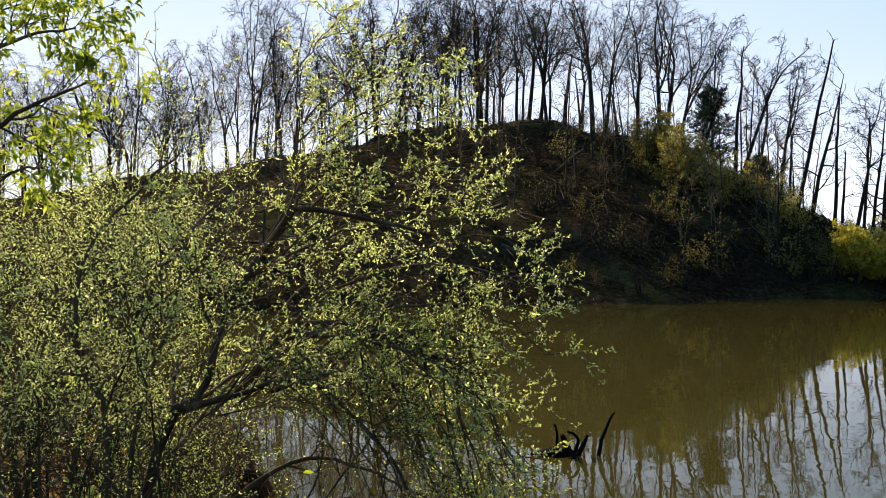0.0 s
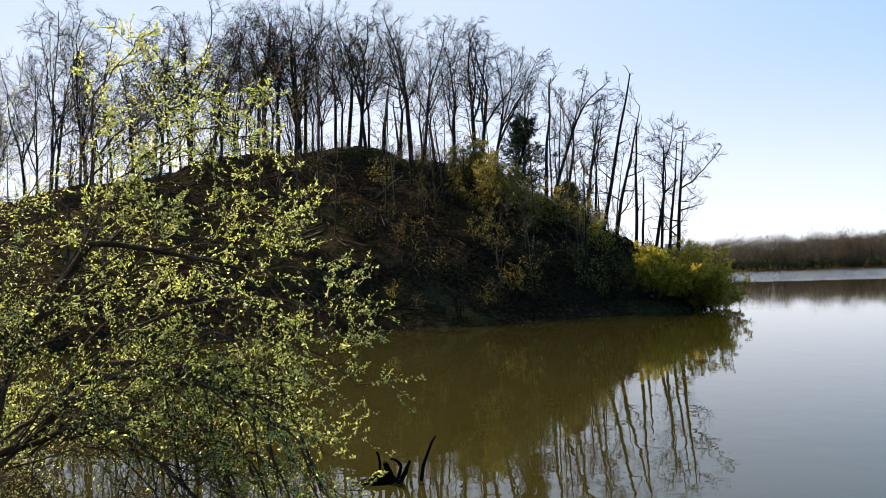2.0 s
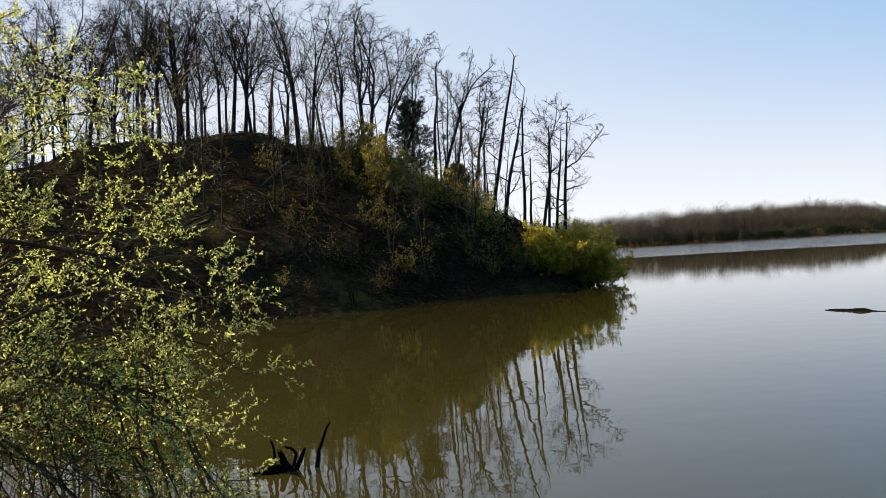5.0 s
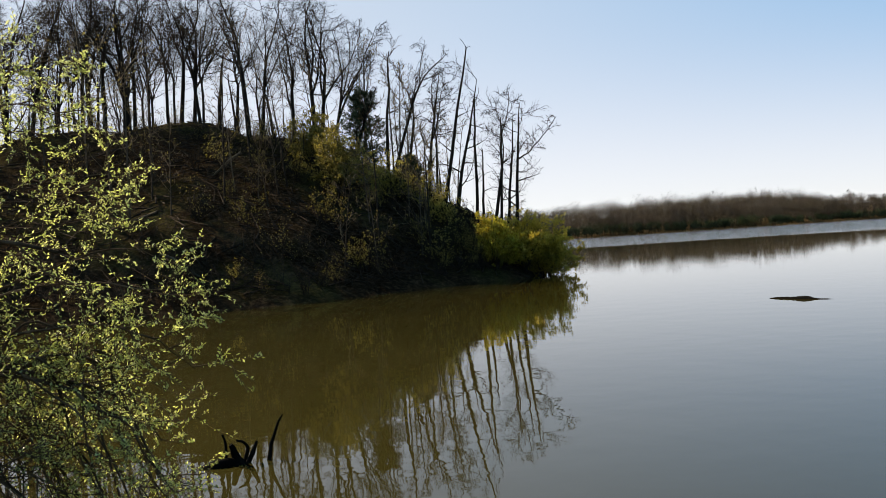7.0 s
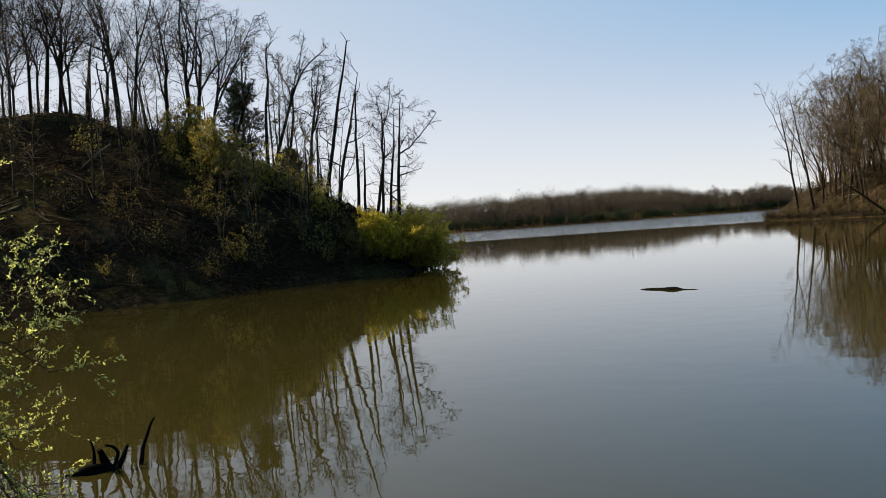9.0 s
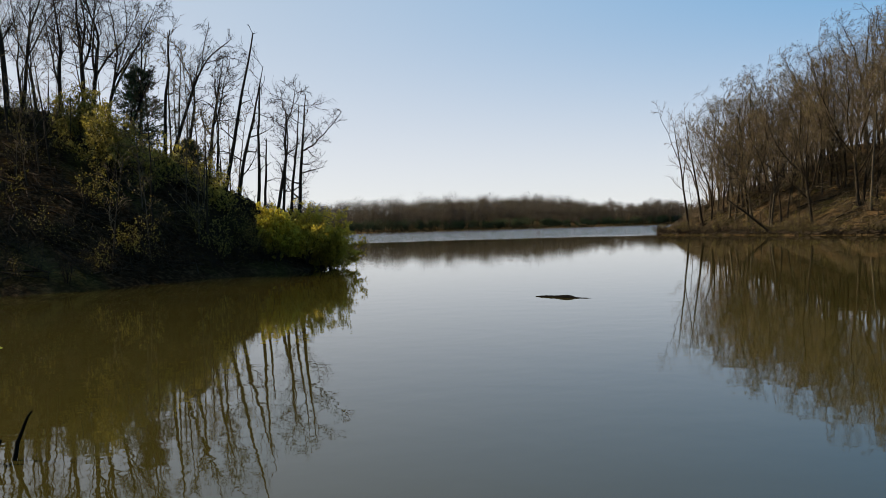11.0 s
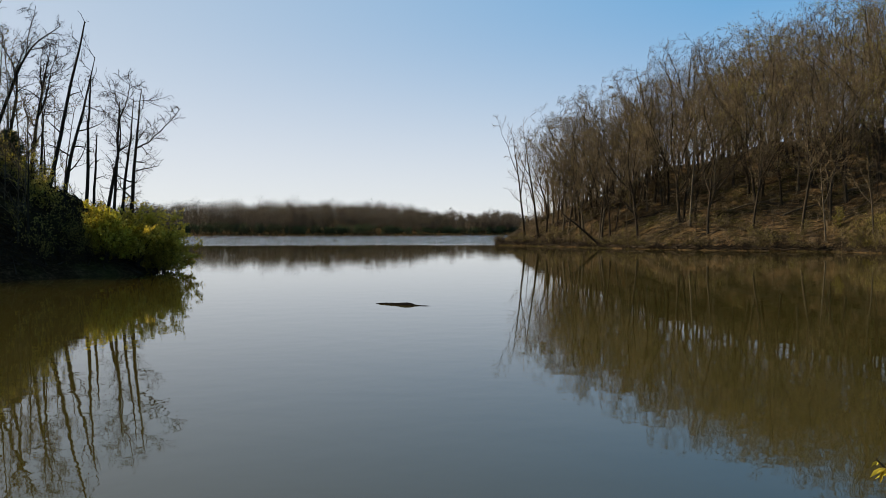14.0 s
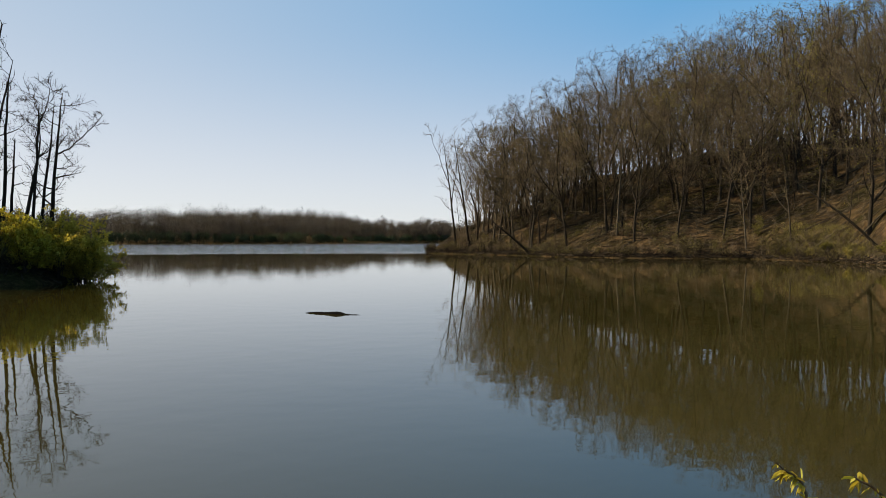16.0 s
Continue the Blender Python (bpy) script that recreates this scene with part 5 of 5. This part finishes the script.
MAIN = [([BASE, (-1.55, 4.0, 1.57), (-1.39, 4.05, 1.76), (-1.27, 3.98, 2.11), (-0.99, 4.06, 2.52), (-0.89, 4.08, 2.58), (-0.62, 4.02, 2.54), (-0.3, 3.95, 2.47)], 0.031),
        ([(-1.2, 4.0, 2.2), (-0.94, 4.07, 2.57), (-0.96, 4.17, 2.95), (-0.75, 4.21, 3.17), (-0.6, 4.23, 3.42)], 0.01),
        ([(-0.96, 4.17, 2.9), (-0.75, 4.2, 3.12), (-0.5, 4.2, 3.26), (-0.25, 4.2, 3.3)], 0.007),
        ([(-0.96, 4.17, 2.85), (-1.0, 4.2, 3.15), (-0.92, 4.22, 3.4), (-0.8, 4.2, 3.55)], 0.007),
        ([(-0.97, 4.17, 2.75), (-0.7, 4.15, 2.95), (-0.45, 4.1, 3.08), (-0.2, 4.1, 3.02)], 0.007),
        ([(-1.1, 4.0, 2.3), (-0.7, 4.1, 2.6), (-0.35, 4.15, 2.75), (-0.1, 4.2, 2.72)], 0.008),
        ([(-0.95, 4.0, 2.1), (-0.6, 4.05, 2.35), (-0.2, 4.05, 2.48), (0.1, 4.0, 2.41)], 0.008),
        ([(-1.2, 4.0, 2.2), (-0.85, 4.1, 2.75), (-0.6, 4.2, 2.95), (-0.3, 4.25, 3.0)], 0.008),
        ([(-1.25, 4.0, 2.1), (-1.0, 4.0, 2.5), (-0.85, 3.95, 2.75), (-0.6, 3.9, 2.8)], 0.008),
        ([(-1.45, 4.03, 1.68), (-1.17, 4.01, 1.77), (-1.02, 3.95, 2.01), (-0.8, 3.89, 2.09), (-0.6, 3.82, 2.05), (-0.3, 3.75, 1.93), (-0.1, 3.76, 1.81), (0.02, 3.75, 1.5)], 0.022),
        ([(-1.45, 4.04, 1.67), (-1.09, 3.93, 1.78), (-0.86, 3.78, 1.86), (-0.68, 3.71, 1.79), (-0.48, 3.64, 1.62), (-0.34, 3.65, 1.4)], 0.02),
        ([(-1.43, 4.05, 1.69), (-1.11, 4.23, 1.87), (-0.85, 4.29, 1.89), (-0.49, 4.24, 1.87), (-0.1, 4.16, 1.8)], 0.013),
        ([(-1.9, 4.08, 0.7), (-1.87, 4.19, 1.55), (-2.03, 4.23, 1.87), (-2.04, 4.33, 2.39), (-1.75, 4.46, 2.74), (-1.6, 4.49, 2.86)], 0.02),
        ([(-1.8, 4.06, 0.7), (-1.72, 4.25, 1.65), (-1.64, 4.39, 2.08), (-1.59, 4.51, 2.48), (-1.3, 4.68, 2.75)], 0.02),
        ([(-1.3, 3.99, 2.05), (-1.34, 3.9, 2.3), (-1.36, 3.95, 2.42), (-1.45, 4.0, 2.7)], 0.01),
        ([(-1.2, 4.0, 2.25), (-0.8, 4.3, 2.45), (-0.4, 4.4, 2.55), (-0.05, 4.46, 2.7)], 0.009),
        ([(-1.1, 4.0, 1.9), (-0.7, 4.0, 2.2), (-0.2, 3.9, 2.3), (0.15, 3.78, 2.2)], 0.009),
        ([(-1.0, 3.95, 2.0), (-0.5, 3.85, 2.12), (-0.05, 3.7, 2.1), (0.18, 3.65, 1.94)], 0.009),
        ([(-0.9, 3.85, 2.06), (-0.45, 3.72, 1.98), (-0.1, 3.6, 1.8), (0.04, 3.55, 1.53)], 0.012),
        ([(-1.0, 3.9, 1.95), (-0.5, 3.9, 1.75), (-0.22, 3.8, 1.62), (-0.05, 3.7, 1.42)], 0.012),
        ([(-0.95, 3.8, 0.8), (-0.75, 3.78, 1.3), (-0.45, 3.74, 1.75), (-0.25, 3.7, 2.0)], 0.008),
        ([(-1.1, 4.0, 0.8), (-0.85, 3.9, 1.35), (-0.75, 3.86, 1.7), (-0.7, 3.84, 2.05)], 0.008),
        ([(-0.7, 3.75, 0.75), (-0.55, 3.75, 1.2), (-0.5, 3.74, 1.6), (-0.52, 3.74, 1.9)], 0.007),
        ([(-1.6, 4.2, 1.4), (-1.3, 4.5, 1.9), (-1.0, 4.7, 2.3), (-0.7, 4.8, 2.6)], 0.012)]
# thin whips that arch out over the water, and a thicket of slim stems at the foot
WHIPS = [([(-1.3, 4.1, 1.2), (-0.95, 4.2, 1.42), (-0.6, 4.25, 1.36), (-0.3, 4.2, 1.22)], 0.014)]
for k in range(15):
    b = r.uniform(0, 1)
    x0, y0, z0 = -1.4 + 0.9 * b, 4.02 - 0.2 * b + r.normal() * 0.08, 1.62 + 0.35 * b
    reach, rise, drop = min(r.uniform(0.6, 1.5), 0.04 - x0), r.uniform(0.05, 0.35), r.uniform(0.2, 0.95)
    (WHIPS if k % 3 else MAIN).append(([(x0, y0, z0), (x0 + 0.35 * reach, y0 - 0.08 + r.normal() * 0.1, z0 + rise), (x0 + 0.75 * reach, y0 - 0.18 + r.normal() * 0.14, z0 + rise * 0.6 - drop * 0.25),
                  (x0 + reach, y0 - 0.22 + r.normal() * 0.14, z0 - drop)], r.uniform(0.0045, 0.009)))
for k in range(7):
    x0, xe = -0.85 + 0.08 * k, -0.3 + 0.055 * k
    (WHIPS if k % 2 else MAIN).append(([(x0, 3.88, 2.02), (x0 + 0.25, 3.8 + r.normal() * 0.06, 2.05), (0.3 * x0 + 0.7 * xe, 3.7 + r.normal() * 0.08, 1.7), (xe, 3.66 + r.normal() * 0.08, r.uniform(1.05, 1.5))], r.uniform(0.006, 0.009)))
for k in range(22):
    x0, y0 = r.uniform(-2.55, -1.15), r.uniform(3.75, 4.6)
    ln, lean = r.uniform(0.7, 1.7), r.normal() * 0.25
    MAIN.append(([(x0, y0, 0.65), (x0 + lean * 0.3, y0 + r.normal() * 0.06, 0.75 + 0.4 * ln), (x0 + lean * 0.8, y0 + r.normal() * 0.1, 0.75 + 0.8 * ln), (x0 + lean * 1.5, y0 + r.normal() * 0.15, 0.75 + ln)],
                 r.uniform(0.005, 0.011)))
bush = near_bush(r, MAIN, LEAF, "bush", 9, 5, 2, (8, 14, 9), 0.007, 0.21, pull=(0.045, 0.0), whips=WHIPS, keep=lambda p: np.maximum(smooth((p[:, 2] - 1.5) / 0.5) * 0.9 + 0.1, smooth((p[:, 0] + 0.46) / 0.25)))
tagged(bush, "arching many-stemmed bush with tiny new leaves on the bank", "bush")


def arching(rng, x, y, count, height, width, girth):
    z = ground_z(x, y)
    out = []
    for k in range(count):
        a, w, h = rng.uniform(0, 6.283), width * rng.uniform(0.3, 1), height * rng.uniform(0.7, 1.05)
        bx, by = x + rng.normal() * 0.12, y + rng.normal() * 0.12
        out.append(([(bx, by, z - 0.1), (bx + 0.25 * w * math.cos(a), by + 0.25 * w * math.sin(a), z + 0.5 * h), (bx + 0.6 * w * math.cos(a), by + 0.6 * w * math.sin(a), z + 0.88 * h),
                     (bx + w * math.cos(a), by + w * math.sin(a), z + h * rng.uniform(0.75, 1.0))], girth * rng.uniform(0.6, 1.1)))
    return out


for n, (x, y, h, w, k) in enumerate([(-2.75, 5.1, 1.7, 0.9, 8), (-2.9, 6.6, 2.0, 1.0, 7), (-3.9, 6.4, 2.3, 1.1, 7), (-3.3, 8.0, 2.5, 1.2, 7), (-2.2, 4.9, 1.2, 0.7, 6)]):
    ob = near_bush(np.random.RandomState(910 + n), arching(np.random.RandomState(920 + n), x, y, k, h, w, 0.022), LEAF, "bush", 9, 6, 2, (4, 10, 5), 0.008, 0.28)
    tagged(ob, "dense leafing bush crowding the bank behind the arching one", "bush", "bushes on the near bank")

for n, (x, y, h, w, k) in enumerate([(-1.75, 4.7, 1.0, 0.7, 9), (-2.1, 5.7, 1.2, 0.8, 9), (-1.45, 4.3, 0.7, 0.6, 8)]):
    ob = near_bush(np.random.RandomState(930 + n), arching(np.random.RandomState(935 + n), x, y, k, h, w, 0.012), LEAF, "bush", 9, 6, 1, (2, 5, 3), 0.0075, 0.32)
    tagged(ob, "tangle of thin brown stems with few leaves under the bush", "bush", "tangled undergrowth on the near bank")
for n, (x, y, h, w, k) in enumerate([(-5.9, 12.4, 3.6, 1.6, 8), (-4.6, 11.6, 3.2, 1.4, 7), (-7.4, 13.0, 3.4, 1.5, 7)]):
    ob = near_bush(np.random.RandomState(945 + n), arching(np.random.RandomState(948 + n), x, y, k, h, w, 0.03), LEAF, "bush", 9, 6, 1, (4, 8, 6), 0.014, 0.26)
    tagged(ob, "tall thin bush misted with new leaves farther along the bank", "bush", "tall bushes along the bank")

# leafy tree whose branches hang into view
r = np.random.RandomState(940)
limbs = [([(-3.9, 5.2, 0.6), (-3.85, 5.2, 2.2), (-3.8, 5.15, 3.8), (-3.7, 5.2, 5.4)], 0.07),
         ([(-3.85, 5.2, 2.4), (-3.3, 5.3, 2.95), (-2.9, 5.45, 3.3), (-2.5, 5.6, 3.5)], 0.03),
         ([(-3.82, 5.2, 3.0), (-3.3, 5.3, 3.5), (-2.9, 5.4, 3.75), (-2.58, 5.5, 3.85)], 0.026),
         ([(-3.8, 5.2, 3.5), (-3.3, 5.3, 4.0), (-2.9, 5.35, 4.15), (-2.62, 5.5, 4.15)], 0.026),
         ([(-3.85, 5.2, 2.0), (-3.4, 5.3, 2.6), (-3.0, 5.4, 2.95), (-2.85, 5.45, 3.0)], 0.024)]
tree = near_bush(r, limbs, LEAF_TREE, "tree", 9, 5, 3, (2, 7, 8), 0.021, 0.3, 8, 0.0, leaf_length=2.4, shaped=True)
tagged(tree, "young leafing tree with clustered yellow-green leaves on the bank", "tree")

# two sprigs by the water's edge
for n, pts in enumerate([[(2.3, 0.95, 0.7), (2.42, 0.86, 1.3), (2.5, 0.76, 1.68), (2.46, 0.83, 1.8)], [(2.75, 0.4, 0.7), (2.7, 0.46, 1.4), (2.56, 0.57, 1.72), (2.52, 0.65, 1.785)]]):
    r = np.random.RandomState(950 + n)
    origin = np.array([*pts[0][:2], ground_z(*pts[0][:2])])
    ob = new("sapling")
    ob.location = origin
    C = path(np.array(pts) - origin, 14, r, 0.002)[None]
    C[0, 0, 2] = -0.05
    part("stem", mesh_from("stem", *tubes(C, np.linspace(0.008, 0.0025, 15)[None], 6), BARK_BUSH), ob)
    part("foliage", mesh_from("foliage", *leaves_on(r, C[:, 8:], 34 if n == 0 else 18, 0.0125, 0.2, 2.9, droop=0.9, shaped=True), LEAF_GOLD, False), ob, "golden-green young leaves")
    tagged(ob, "slim sapling with golden unfolding leaves by the water", "plant", "saplings at the water's edge")


# ---- weeds and litter on the near bank ----
def weed(rng, height, stems, mat, size):
    ob = new("weed")
    a = rng.uniform(0, 6.283, stems)
    w = rng.uniform(0.05, 0.3, stems) * height
    h = rng.uniform(0.6, 1.0, stems) * height
    u = np.linspace(0, 1, 5)[None, :, None]
    tip = np.stack([np.cos(a) * w, np.sin(a) * w, h], -1)[:, None]
    C = tip * u * np.array([1, 1, 1.0]) + np.array([0, 0, -0.03])
    C[:, :, :2] *= u
    part("stem_clump", mesh_from("stem_clump", *tubes(C, np.linspace(0.004, 0.0015, 5)[None] * np.ones((stems, 1)), 3), BARK_BUSH), ob)
    part("foliage", mesh_from("foliage", *leaves_on(rng, C, 9, size, 0.3, 2.2, spread=0.01, shaped=True), mat, False), ob)
    return ob


rng = np.random.RandomState(960)
for n, (x, y, h) in enumerate([(-0.5, 2.3, 1.2), (-0.43, 2.38, 1.16), (-0.38, 2.28, 1.21), (-0.32, 2.36, 1.13), (-0.56, 2.45, 1.12), (-0.46, 2.2, 1.1), (-0.25, 2.42, 1.1)]):
    ob = weed(np.random.RandomState(961 + n), h, 7, LEAF_BRIGHT, 0.013)
    ob.matrix_basis = stand(x, y, 0, 1, 0.0)
    tagged(ob, "bright yellow-green weed catching the sun", "plant", "bright weeds on the bank")
for n in range(120):
    x, y = polar(rng.uniform(-42, -12), rng.uniform(3.6, 9.0)) if n < 60 else polar(rng.uniform(-27, -8), rng.uniform(3.1, 5.4))
    if inside_by(SHORE, np.array([x]), np.array([y]))[0] < 0.12:
        continue
    dry = n % 3 == 0
    ob = weed(np.random.RandomState(970 + n), rng.uniform(0.25, 0.6), 12, LEAF_DRY if dry else LEAF, 0.024)
    ob.matrix_basis = stand(x, y, 0, 1, 0.0)
    tagged(ob, "withered reddish-brown weed on the bank" if dry else "low green weed on the shaded bank", "plant", "weeds on the bank")

r = np.random.RandomState(990)
az, d = r.uniform(-45, -12, 9000), r.uniform(2.8, 11, 9000)
x, y = d * np.sin(np.radians(az)), d * np.cos(np.radians(az))
ok = inside_by(SHORE, x, y) > 0.15
x, y = x[ok], y[ok]
spot = np.stack([x, y, terrain(x, y) + 0.01], -1)
C = np.stack([spot, spot + np.stack([r.normal(size=len(x)) * 0.04, r.normal(size=len(x)) * 0.04, r.uniform(0.0, 0.05, len(x))], -1)], 1)
litter = new("leaf_litter", mesh_from("leaf_litter", *leaves_on(r, C, 1, 0.03, 0.0, 1.4), LEAF_DRY, False))
tagged(litter, "dry fallen leaves strewn on the bank", "leaves", kind="stuff")
